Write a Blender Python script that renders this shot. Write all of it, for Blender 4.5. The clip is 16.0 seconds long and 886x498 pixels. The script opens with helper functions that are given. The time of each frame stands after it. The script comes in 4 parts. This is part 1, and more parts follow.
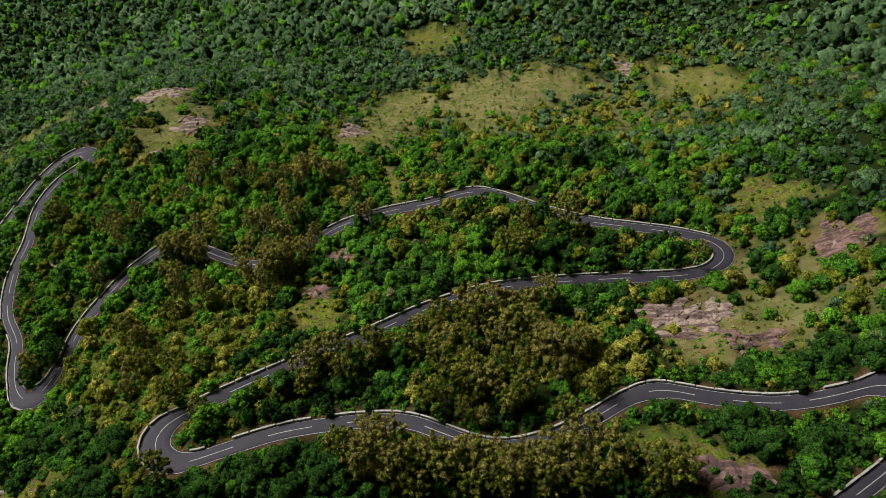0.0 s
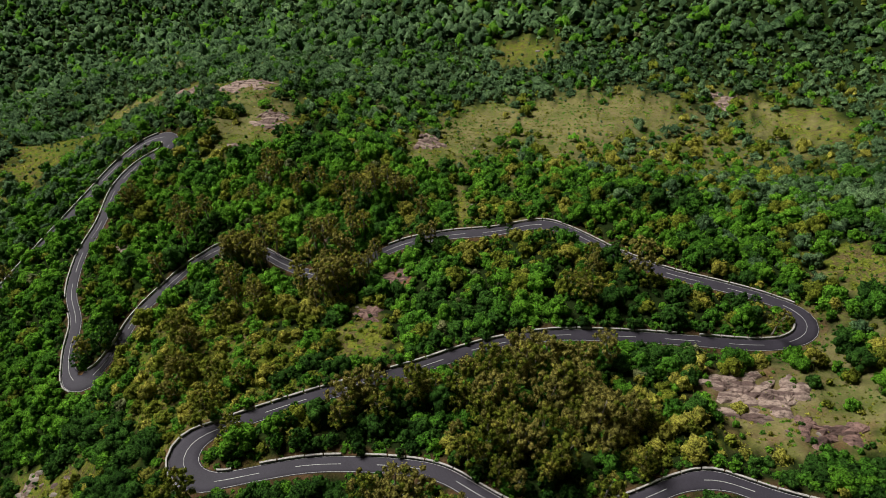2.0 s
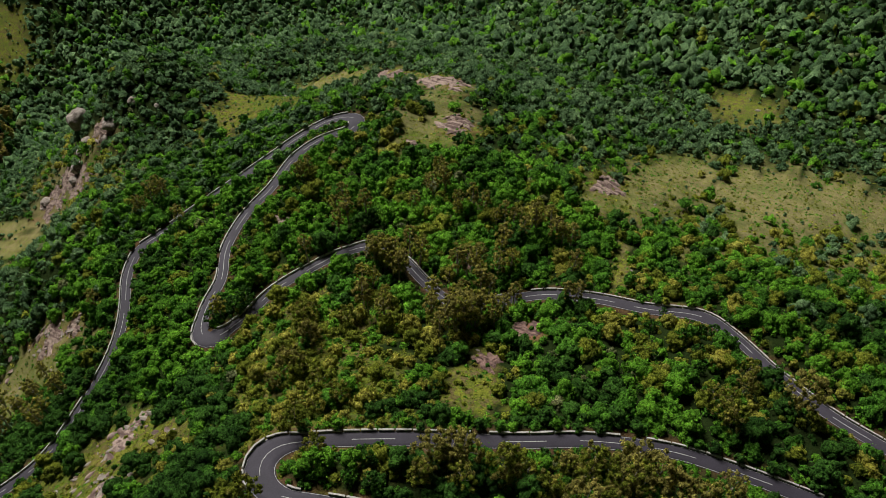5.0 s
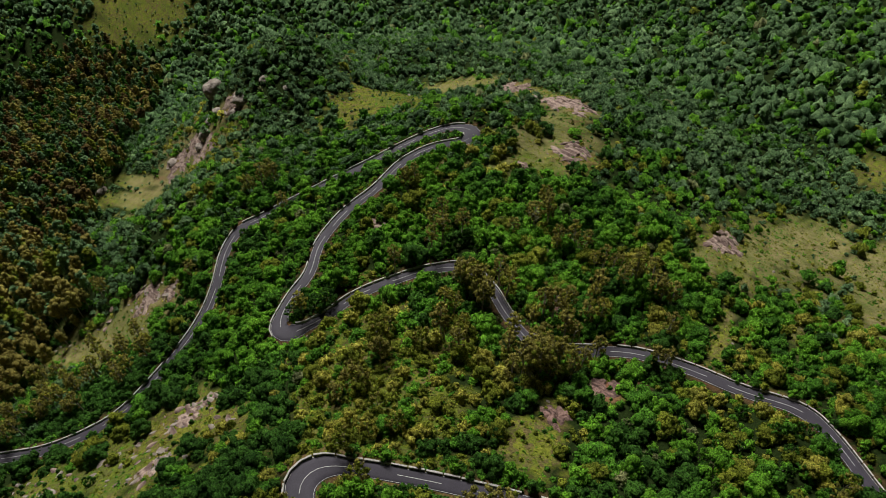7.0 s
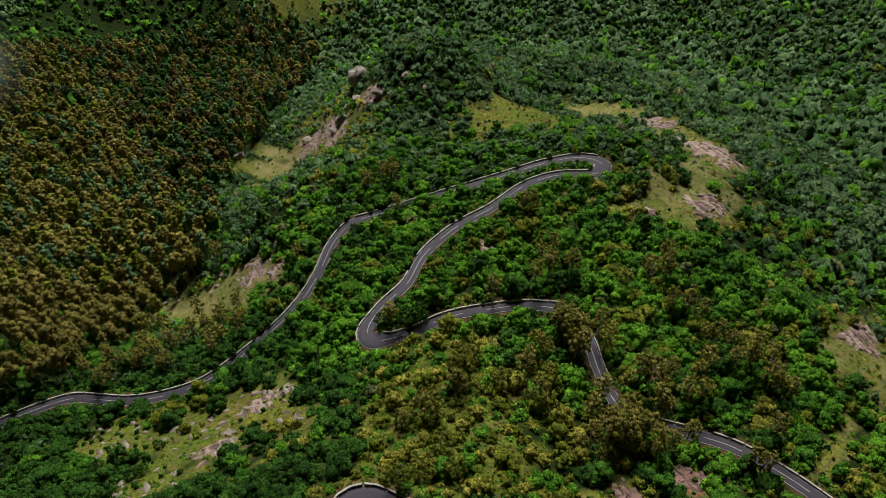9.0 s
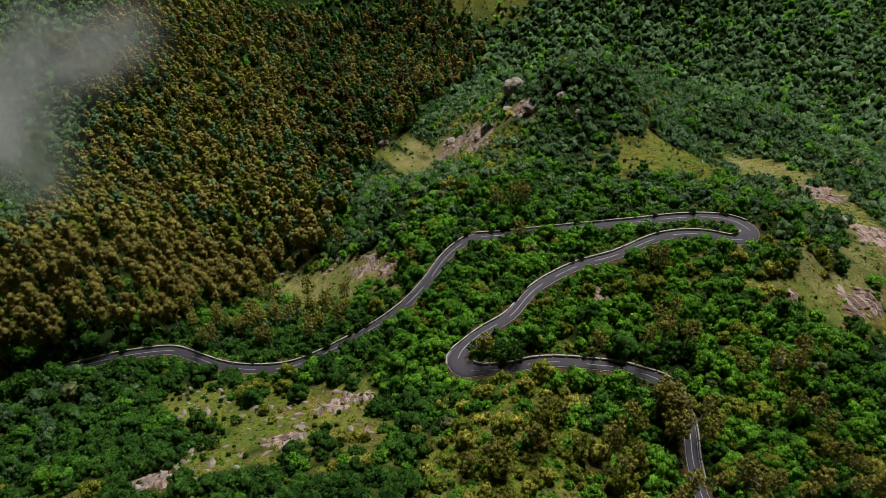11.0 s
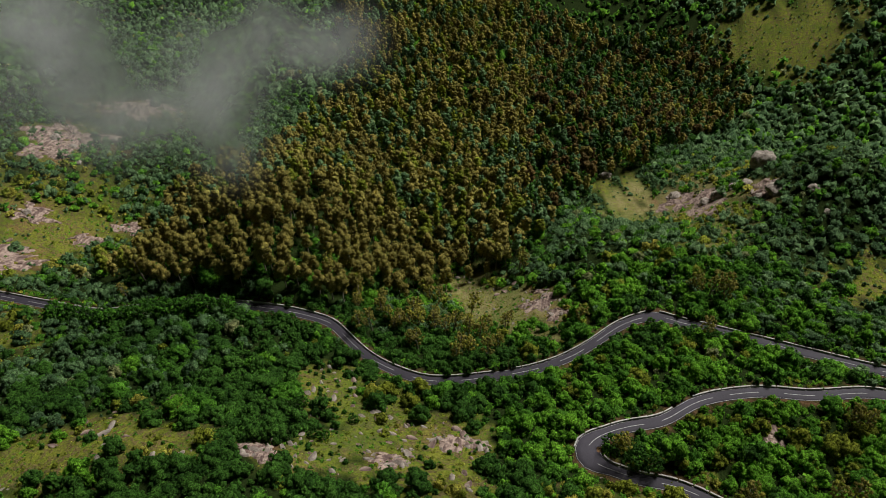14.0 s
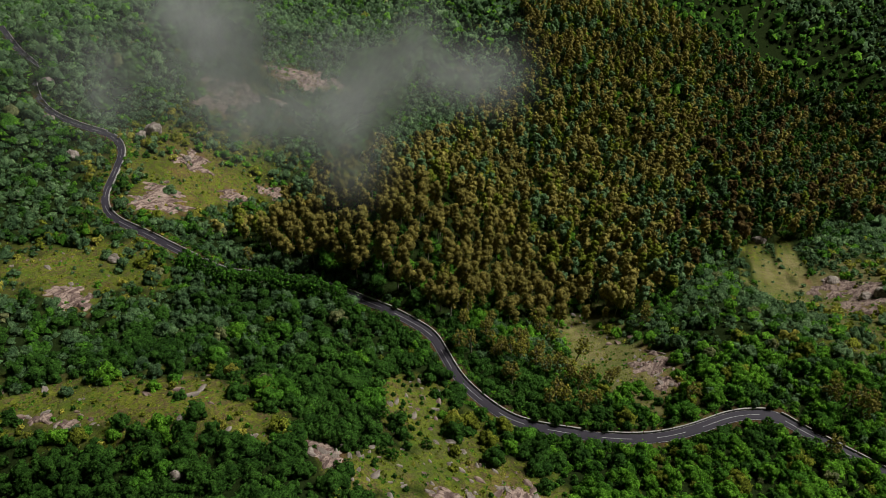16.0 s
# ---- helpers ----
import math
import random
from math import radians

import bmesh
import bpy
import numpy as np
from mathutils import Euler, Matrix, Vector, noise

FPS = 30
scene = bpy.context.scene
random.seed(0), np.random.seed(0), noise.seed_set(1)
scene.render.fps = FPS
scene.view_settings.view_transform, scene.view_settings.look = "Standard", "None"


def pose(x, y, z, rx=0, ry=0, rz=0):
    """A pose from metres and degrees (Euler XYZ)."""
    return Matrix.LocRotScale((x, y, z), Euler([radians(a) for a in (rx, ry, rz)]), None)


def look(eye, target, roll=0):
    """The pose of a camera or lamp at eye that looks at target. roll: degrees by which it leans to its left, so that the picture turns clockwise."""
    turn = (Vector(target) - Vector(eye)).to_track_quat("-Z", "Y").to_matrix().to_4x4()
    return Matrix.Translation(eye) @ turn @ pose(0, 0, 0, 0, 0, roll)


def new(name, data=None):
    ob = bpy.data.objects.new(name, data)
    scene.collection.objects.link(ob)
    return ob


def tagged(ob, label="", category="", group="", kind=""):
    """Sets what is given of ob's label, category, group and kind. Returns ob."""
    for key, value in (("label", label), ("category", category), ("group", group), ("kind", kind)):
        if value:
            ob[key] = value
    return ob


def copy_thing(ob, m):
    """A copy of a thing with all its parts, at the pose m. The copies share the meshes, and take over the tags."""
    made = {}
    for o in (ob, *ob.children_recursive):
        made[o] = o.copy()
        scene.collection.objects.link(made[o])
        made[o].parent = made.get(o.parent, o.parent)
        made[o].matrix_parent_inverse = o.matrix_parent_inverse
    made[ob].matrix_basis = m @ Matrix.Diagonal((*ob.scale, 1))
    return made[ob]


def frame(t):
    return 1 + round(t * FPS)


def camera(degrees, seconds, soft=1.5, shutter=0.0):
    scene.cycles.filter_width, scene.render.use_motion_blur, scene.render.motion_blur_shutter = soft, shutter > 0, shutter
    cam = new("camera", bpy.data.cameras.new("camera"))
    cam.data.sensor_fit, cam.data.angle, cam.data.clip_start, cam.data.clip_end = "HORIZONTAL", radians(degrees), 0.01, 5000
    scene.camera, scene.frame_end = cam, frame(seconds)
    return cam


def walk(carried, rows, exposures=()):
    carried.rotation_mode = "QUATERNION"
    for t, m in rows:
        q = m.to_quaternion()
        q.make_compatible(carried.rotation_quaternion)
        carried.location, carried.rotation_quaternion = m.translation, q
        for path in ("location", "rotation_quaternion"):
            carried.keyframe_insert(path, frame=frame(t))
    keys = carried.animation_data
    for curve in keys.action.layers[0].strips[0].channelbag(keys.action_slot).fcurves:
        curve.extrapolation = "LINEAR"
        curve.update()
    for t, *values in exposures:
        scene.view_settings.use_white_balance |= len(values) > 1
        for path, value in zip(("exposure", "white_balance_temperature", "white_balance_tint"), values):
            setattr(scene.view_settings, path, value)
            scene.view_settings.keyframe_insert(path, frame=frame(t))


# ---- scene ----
cam = camera(62.95, 16.0, soft=0.75)
PATH = [
    (0, (-0.00, 0.00, 150.00), (0.00, 65.37, 74.32), -0.10),
    (0.5, (1.25, 4.34, 149.93), (-0.35, 69.59, 74.17), -0.23),
    (1, (2.16, 8.68, 149.90), (-1.32, 73.79, 74.09), -0.25),
    (1.5, (2.81, 12.78, 149.70), (-3.73, 77.66, 73.89), -0.18),
    (2, (3.23, 17.03, 149.68), (-6.70, 81.42, 73.82), -0.09),
    (2.5, (3.60, 21.46, 149.67), (-9.79, 85.12, 73.72), -0.02),
    (3, (3.85, 25.57, 149.65), (-13.36, 88.26, 73.67), 0.12),
    (3.5, (3.82, 29.52, 149.61), (-17.24, 90.97, 73.58), 0.20),
    (4, (3.72, 33.71, 149.51), (-20.97, 93.73, 73.43), 0.29),
    (4.2, (3.49, 35.36, 149.51), (-22.50, 94.78, 73.39), 0.33),
    (6.3, (1.25, 53.00, 149.12), (-37.74, 104.57, 72.83), 0.00),
    (6.5, (0.83, 54.67, 149.05), (-39.34, 105.31, 72.75), -0.02),
    (7, (-0.75, 58.40, 148.91), (-43.76, 106.62, 72.59), 0.03),
    (7.5, (-2.45, 62.10, 148.57), (-48.13, 107.84, 72.27), 0.03),
    (8, (-4.40, 65.98, 148.32), (-52.80, 108.78, 72.00), 0.01),
    (8.5, (-6.60, 69.72, 147.97), (-57.73, 109.19, 71.62), 0.02),
    (9, (-8.93, 73.19, 147.44), (-62.57, 109.24, 71.14), 0.00),
    (9.2, (-9.97, 74.54, 147.23), (-64.56, 109.17, 70.94), 0.06),
    (11.3, (-22.05, 88.04, 145.73), (-84.37, 105.61, 69.52), -0.12),
    (11.5, (-23.40, 89.20, 145.67), (-86.18, 105.00, 69.45), -0.20),
    (12, (-26.96, 91.80, 145.55), (-90.68, 103.21, 69.33), -0.21),
    (12.5, (-30.70, 94.19, 145.42), (-95.05, 101.13, 69.19), -0.18),
    (13, (-34.68, 96.18, 145.48), (-99.34, 98.60, 69.23), -0.13),
    (13.5, (-38.81, 97.87, 145.49), (-103.40, 95.50, 69.19), -0.07),
    (14, (-42.88, 99.50, 145.38), (-107.15, 92.46, 69.09), -0.06),
    (14.5, (-47.08, 100.87, 145.20), (-110.69, 89.20, 68.93), -0.03),
    (15, (-51.51, 101.73, 145.12), (-114.12, 85.53, 68.85), 0.01),
    (15.5, (-55.71, 102.11, 145.32), (-117.05, 81.71, 69.03), 0.15),
    (16, (-59.91, 102.27, 145.57), (-119.59, 77.46, 69.25), 0.27),
]
EXPOSURES = [(0, -0.12), (4, -0.1), (6.5, -0.15), (9, -0.12), (12, -0.1), (16, -0.4)]
walk(cam, [(t, look(eye, target, roll)) for t, eye, target, roll in PATH], EXPOSURES)

SUN_UP, SUN_TURN, SUN_SOFT, SUN_STRENGTH = 47, 302, 22, 5.2
SKY_STRENGTH = 0.004
scene.view_settings.exposure = 0.0
RED_ONES = {1, 2, 3, 13, 15, 28, 29, 30, 31}

# ---------------------------------------------------------------- light
world = bpy.data.worlds.new("overcast_sky")
scene.world = world
world.use_nodes = True
wn, wl = world.node_tree.nodes, world.node_tree.links
sky = wn.new("ShaderNodeTexSky")
sky.sky_type, sky.sun_disc = "NISHITA", False
sky.sun_elevation, sky.sun_rotation = radians(SUN_UP), radians(SUN_TURN)
sky.dust_density, sky.air_density = 3.0, 1.0
pale = wn.new("ShaderNodeHueSaturation")
pale.inputs["Saturation"].default_value = 0.08
wl.new(sky.outputs["Color"], pale.inputs["Color"])
wl.new(pale.outputs["Color"], wn["Background"].inputs["Color"])
wn["Background"].inputs["Strength"].default_value = SKY_STRENGTH

sun_data = bpy.data.lights.new("sun", "SUN")
sun_data.energy, sun_data.angle, sun_data.color = SUN_STRENGTH, radians(SUN_SOFT), (1.0, 0.975, 0.92)
sun = new("sun", sun_data)
su, st = radians(SUN_UP), radians(SUN_TURN)
toward = Vector((math.sin(st) * math.cos(su), math.cos(st) * math.cos(su), math.sin(su)))
sun.matrix_world = look(toward * 500, (0, 0, 0))


# ---------------------------------------------------------------- materials
def material(name, rough=0.9, spec=0.3):
    m = bpy.data.materials.new(name)
    m.use_nodes = True
    b = m.node_tree.nodes["Principled BSDF"]
    b.inputs["Roughness"].default_value = rough
    b.inputs["Specular IOR Level"].default_value = spec
    return m, m.node_tree.nodes, m.node_tree.links, b


def noise_node(nodes, links, scale, detail=4.0, rough=0.6, distort=0.0):
    c = nodes.new("ShaderNodeTexCoord")
    n = nodes.new("ShaderNodeTexNoise")
    n.inputs["Scale"].default_value, n.inputs["Detail"].default_value = scale, detail
    n.inputs["Roughness"].default_value, n.inputs["Distortion"].default_value = rough, distort
    links.new(c.outputs["Object"], n.inputs["Vector"])
    return n


def ramp(nodes, links, source, stops):
    r = nodes.new("ShaderNodeValToRGB")
    e = r.color_ramp.elements
    while len(e) < len(stops):
        e.new(0.5)
    for el, (at, col) in zip(e, stops):
        el.position, el.color = at, (*col, 1)
    links.new(source, r.inputs["Fac"])
    return r.outputs["Color"]


def mix(nodes, links, fac, a, b, mode="MIX"):
    m = nodes.new("ShaderNodeMix")
    m.data_type, m.blend_type = "RGBA", mode
    for sock, val in ((m.inputs[0], fac), (m.inputs[6], a), (m.inputs[7], b)):
        if isinstance(val, (int, float)):
            sock.default_value = val
        elif isinstance(val, tuple):
            sock.default_value = (*val, 1)
        else:
            links.new(val, sock)
    return m.outputs[2]


def bump(nodes, links, height, strength, dist, bsdf):
    b = nodes.new("ShaderNodeBump")
    b.inputs["Strength"].default_value, b.inputs["Distance"].default_value = strength, dist
    links.new(height, b.inputs["Height"])
    links.new(b.outputs["Normal"], bsdf.inputs["Normal"])


def leaf_material(name, dark, light, spread=0.35, broad=0.02):
    """Foliage: two greens mixed leaf by leaf and in wide drifts over the hillside."""
    m, n, l, b = material(name, 0.8, 0.06)
    dark, light = ((r, g_, b_ * (1.3 if g_ > 1.4 * r else 1.0)) for r, g_, b_ in (dark, light))
    g = n.new("ShaderNodeNewGeometry")
    leafy = ramp(n, l, g.outputs["Random Per Island"], [(0.0, dark), (1.0, light)])
    drift = noise_node(n, l, broad, 3)
    wide = ramp(n, l, drift.outputs["Fac"], [(0.3, tuple(c * (1 - spread) for c in dark)), (0.7, light)])
    gap_shade = noise_node(n, l, 1.8, 5, 0.8)
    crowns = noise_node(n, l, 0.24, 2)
    col = mix(n, l, 0.6, leafy, wide)
    # noise paints shade between the leaves near black and their tips bright
    col = mix(n, l, 1.0, col, ramp(n, l, gap_shade.outputs["Fac"], [(0.41, (0.07, 0.07, 0.07)), (0.6, (2.2, 2.2, 2.2))]), "MULTIPLY")
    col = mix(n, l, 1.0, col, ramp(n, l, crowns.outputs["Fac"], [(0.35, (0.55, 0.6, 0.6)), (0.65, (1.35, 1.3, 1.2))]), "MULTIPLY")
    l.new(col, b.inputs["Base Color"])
    bump(n, l, gap_shade.outputs["Fac"], 1.0, 1.2, b)
    t = n.new("ShaderNodeBsdfTranslucent")
    l.new(leafy, t.inputs["Color"])
    s = n.new("ShaderNodeMixShader")
    s.inputs["Fac"].default_value = 0.2
    l.new(b.outputs["BSDF"], s.inputs[1])
    l.new(t.outputs["BSDF"], s.inputs[2])
    l.new(s.outputs["Shader"], n["Material Output"].inputs["Surface"])
    return m


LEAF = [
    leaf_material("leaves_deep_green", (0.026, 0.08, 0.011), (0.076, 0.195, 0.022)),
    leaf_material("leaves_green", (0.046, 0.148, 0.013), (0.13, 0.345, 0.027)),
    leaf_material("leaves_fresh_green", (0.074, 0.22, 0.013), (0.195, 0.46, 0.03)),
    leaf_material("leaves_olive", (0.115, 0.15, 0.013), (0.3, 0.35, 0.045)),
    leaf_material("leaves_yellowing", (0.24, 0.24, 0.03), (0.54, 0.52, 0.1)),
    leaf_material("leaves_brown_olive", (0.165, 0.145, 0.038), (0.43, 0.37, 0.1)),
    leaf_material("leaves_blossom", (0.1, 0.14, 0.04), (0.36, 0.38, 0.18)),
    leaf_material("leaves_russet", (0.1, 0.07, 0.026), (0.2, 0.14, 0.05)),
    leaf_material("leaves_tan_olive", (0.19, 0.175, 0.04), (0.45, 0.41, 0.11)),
    # greyed greens: the haze over the far slopes, put into the leaf colour
    leaf_material("leaves_hazy_green", (0.08, 0.162, 0.056), (0.23, 0.375, 0.13)),
    leaf_material("leaves_hazy_dark_green", (0.054, 0.118, 0.04), (0.155, 0.275, 0.09)),
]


def ground_material():
    m, n, l, b = material("hillside_ground", 1.0, 0.03)
    fine, mid, wide = noise_node(n, l, 1.3, 6, 0.7), noise_node(n, l, 0.16, 5), noise_node(n, l, 0.03, 3)
    # leaf litter below the scrub, coloured near black to carry the shade there
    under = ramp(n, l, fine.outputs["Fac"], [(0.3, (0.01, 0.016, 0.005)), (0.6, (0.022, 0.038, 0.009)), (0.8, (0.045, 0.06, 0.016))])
    turf = ramp(n, l, mid.outputs["Fac"], [(0.28, (0.07, 0.115, 0.016)), (0.45, (0.14, 0.17, 0.024)), (0.6, (0.21, 0.215, 0.03)), (0.8, (0.31, 0.28, 0.075))])
    dry = ramp(n, l, mid.outputs["Fac"], [(0.28, (0.16, 0.165, 0.055)), (0.5, (0.27, 0.235, 0.105)), (0.75, (0.33, 0.275, 0.15))])
    turf = mix(n, l, 0.5, turf, ramp(n, l, fine.outputs["Fac"], [(0.36, (0.03, 0.045, 0.008)), (0.5, (0.15, 0.19, 0.025)), (0.64, (0.32, 0.34, 0.04))]))
    worn = noise_node(n, l, 0.34, 5, 0.7, 0.6)
    earth = ramp(n, l, fine.outputs["Fac"], [(0.35, (0.06, 0.036, 0.022)), (0.65, (0.22, 0.15, 0.085))])
    turf = mix(n, l, ramp(n, l, worn.outputs["Fac"], [(0.47, (0, 0, 0)), (0.56, (0.8, 0.8, 0.8))]), turf, earth)
    parched = n.new("ShaderNodeAttribute")
    parched.attribute_name = "dry_grass"
    turf = mix(n, l, parched.outputs["Fac"], turf, dry)
    turf = mix(n, l, ramp(n, l, wide.outputs["Fac"], [(0.45, (0, 0, 0)), (0.7, (0.6, 0.6, 0.6))]), turf, (0.07, 0.125, 0.018))
    soil = ramp(n, l, fine.outputs["Fac"], [(0.3, (0.14, 0.06, 0.035)), (0.7, (0.31, 0.165, 0.1))])
    a = n.new("ShaderNodeAttribute")
    a.attribute_name = "open_grass"
    s = n.new("ShaderNodeAttribute")
    s.attribute_name = "bare_soil"
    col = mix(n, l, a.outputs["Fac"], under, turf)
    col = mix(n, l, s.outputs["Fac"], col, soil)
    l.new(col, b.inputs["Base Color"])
    both = mix(n, l, 0.6, fine.outputs["Fac"], worn.outputs["Fac"])
    bump(n, l, both, 1.0, 1.6, b)
    return m


def asphalt_material():
    m, n, l, b = material("worn_asphalt", 0.7, 0.28)
    fine, wide = noise_node(n, l, 2.5, 6, 0.7), noise_node(n, l, 0.12, 4)
    c1 = ramp(n, l, wide.outputs["Fac"], [(0.3, (0.028, 0.024, 0.034)), (0.7, (0.05, 0.043, 0.06))])
    c2 = ramp(n, l, fine.outputs["Fac"], [(0.35, (0.026, 0.024, 0.031)), (0.7, (0.062, 0.054, 0.074))])
    l.new(mix(n, l, 0.4, c1, c2), b.inputs["Base Color"])
    bump(n, l, fine.outputs["Fac"], 0.2, 0.05, b)
    return m


def paint_material(name, col, worn):
    m, n, l, b = material(name, 0.75, 0.3)
    fine = noise_node(n, l, 1.6, 5, 0.75)
    l.new(ramp(n, l, fine.outputs["Fac"], [(0.34, worn), (0.55, col)]), b.inputs["Base Color"])
    return m


def rock_material(name, light, dark, stain):
    m, n, l, b = material(name, 0.9, 0.25)
    fine, mid = noise_node(n, l, 1.1, 7, 0.72), noise_node(n, l, 0.22, 4, 0.6, 0.8)
    c = ramp(n, l, mid.outputs["Fac"], [(0.3, dark), (0.5, light), (0.7, tuple(v * 1.2 for v in light))])
    band = n.new("ShaderNodeMapping")
    band.inputs["Rotation"].default_value, band.inputs["Scale"].default_value = (0, 0, radians(35)), (0.16, 1.0, 0.5)
    l.new(fine.inputs["Vector"].links[0].from_socket, band.inputs["Vector"])
    streak = n.new("ShaderNodeTexNoise")
    streak.inputs["Scale"].default_value, streak.inputs["Detail"].default_value = 0.55, 6
    l.new(band.outputs["Vector"], streak.inputs["Vector"])
    c = mix(n, l, ramp(n, l, streak.outputs["Fac"], [(0.44, (0.9, 0.9, 0.9)), (0.52, (0, 0, 0))]), c, dark)
    c = mix(n, l, ramp(n, l, fine.outputs["Fac"], [(0.36, (0.7, 0.7, 0.7)), (0.5, (0, 0, 0))]), c, stain)
    l.new(c, b.inputs["Base Color"])
    bump(n, l, fine.outputs["Fac"], 1.0, 0.6, b)
    return m


def bark_material():
    m, n, l, b = material("pale_bark", 0.85, 0.2)
    f = noise_node(n, l, 1.5, 5)
    l.new(ramp(n, l, f.outputs["Fac"], [(0.35, (0.2, 0.165, 0.13)), (0.7, (0.52, 0.47, 0.4))]), b.inputs["Base Color"])
    return m


GROUND, ASPHALT, BARK = ground_material(), asphalt_material(), bark_material()
LINE = paint_material("road_paint", (0.5, 0.5, 0.49), (0.16, 0.155, 0.16))
LIME = paint_material("weathered_limewash", (0.5, 0.48, 0.45), (0.2, 0.19, 0.175))
GRANITE = rock_material("pink_granite", (0.4, 0.3, 0.25), (0.14, 0.09, 0.08), (0.09, 0.062, 0.055))
PALE_ROCK = rock_material("pale_granite", (0.42, 0.37, 0.32), (0.22, 0.18, 0.155), (0.15, 0.12, 0.11))
RED_ROCK = rock_material("red_brown_rock", (0.27, 0.165, 0.14), (0.09, 0.055, 0.048), (0.05, 0.035, 0.032))


# ---------------------------------------------------------------- mesh helpers
def mesh_from(name, verts, faces, mats, smooth=False, slots=None):
    """A mesh from arrays: verts (n, 3), faces (m, 3 or 4), optional material slot per face."""
    me = bpy.data.meshes.new(name)
    verts, faces = np.asarray(verts, np.float32), np.asarray(faces, np.int32)
    k = faces.shape[1]
    me.vertices.add(len(verts))
    me.vertices.foreach_set("co", verts.ravel())
    me.loops.add(faces.size)
    me.loops.foreach_set("vertex_index", faces.ravel())
    me.polygons.add(len(faces))
    me.polygons.foreach_set("loop_start", np.arange(0, faces.size, k, dtype=np.int32))
    for m in mats:
        me.materials.append(m)
    if slots is not None:
        me.polygons.foreach_set("material_index", np.asarray(slots, np.int32))
    me.update(calc_edges=True)
    me.polygons.foreach_set("use_smooth", np.full(len(faces), smooth))
    return me


def part(name, me, parent, label=""):
    ob = new(name, me)
    ob.parent = parent
    return tagged(ob, label)


def tube(points, radii, sides=6):
    """Verts and quads of a tapered tube along points."""
    pts, vs, fs = np.asarray(points, float), [], []
    for i, (p, r) in enumerate(zip(pts, radii)):
        d = pts[min(i + 1, len(pts) - 1)] - pts[max(i - 1, 0)]
        d /= np.linalg.norm(d)
        u = np.cross(d, (0.3, 1, 0.1))
        u /= np.linalg.norm(u)
        w = np.cross(d, u)
        for k in range(sides):
            a = 2 * math.pi * k / sides
            vs.append(p + r * (math.cos(a) * u + math.sin(a) * w))
    for i in range(len(pts) - 1):
        for k in range(sides):
            a, b = i * sides + k, i * sides + (k + 1) % sides
            fs.append((a, b, b + sides, a + sides))
    return np.array(vs), np.array(fs)


# ---------------------------------------------------------------- the lie of the land
RNG = np.random.default_rng(7)
LAND = [-75.81, 256.77, -54.16, -122.75, -68.99, -157.98]
SPURS = [
    -44.3, 2.5, 29.6, -82.9, -26.4, 53.8, 47.0, -47.4, -7.6, -6.8, -73.7, -21.3, 16.7, -8.9, -22.4, -80.2, 110.7, -85.5,
    -37.4, -18.8, -17.0, 32.4, -27.8, -12.4, -9.3, -2.1, -17.7, -6.3, -30.6, -25.7, 5.3, 24.5, -1.7, 21.4, -80.6, 3.5,
]
KNOLLS = [
    -9.8, 21.9, 7.6, -2.4, 13.8, -18.9, 2.0, 52.3, -26.3, -30.5, 27.1, 14.8, -25.7, 9.8, 24.2, 0.5, 4.1, -37.8,
    3.7, -1.8, 19.9, -16.6, -4.6, 11.7, -10.1, 0.9, -8.4, -4.6, -9.7, -4.6, -3.7, 3.6, 1.4, 4.7, 14.2, -0.6,
    0.7, 11.2, 16.8, -7.7, -6.0, 6.7, -1.7, -1.8, 17.0, 0.2, -9.3, -5.3, 32.4, 9.8, -15.9, 11.8, 1.9, -1.8,
    0.4, -1.5, -20.4, 2.9, -4.9, 5.2, -10.1, -1.0, -6.8, 3.6, 2.8, 3.2, 15.1, -4.0, -2.2, 9.0, -7.3, 9.3,
    5.1, 0.7, -17.8, -6.2, -16.6, -21.5, -0.0, -13.4, -8.2,
]


def spur_grid(amounts, x0, dx, y0, dy, rows, wide, x, y):
    z = np.zeros_like(x)
    for i, a in enumerate(amounts):
        z += a * np.exp(-((x - x0 - dx * (i // rows)) ** 2 + (y - y0 - dy * (i % rows)) ** 2) / (2 * wide * wide))
    return z


def natural(x, y):
    """Height of the hillside before the road was cut into it."""
    x, y = np.asarray(x, float), np.asarray(y, float)
    u, v = np.tanh((x + 150) / 700), np.tanh((y - 100) / 700)
    z = LAND[0] + LAND[1] * u + LAND[2] * v + LAND[3] * u * v + LAND[4] * u * u + LAND[5] * v * v
    z += spur_grid(SPURS, -850, 220, -400, 200, 6, 150, x, y)
    return z + spur_grid(KNOLLS, -400, 65, -130, 65, 9, 48, x, y)


def ripple(x, y, size, seed):
    """Smooth pseudo-random waves of about that size, -1 to 1."""
    r = np.random.default_rng(seed)
    z = 0
    for _ in range(7):
        a, k, p = r.uniform(0, 2 * math.pi), 2 * math.pi / (size * r.uniform(0.6, 1.6)), r.uniform(0, 6.3)
        z = z + np.sin(k * (x * math.cos(a) + y * math.sin(a)) + p)
    return z / 4.0


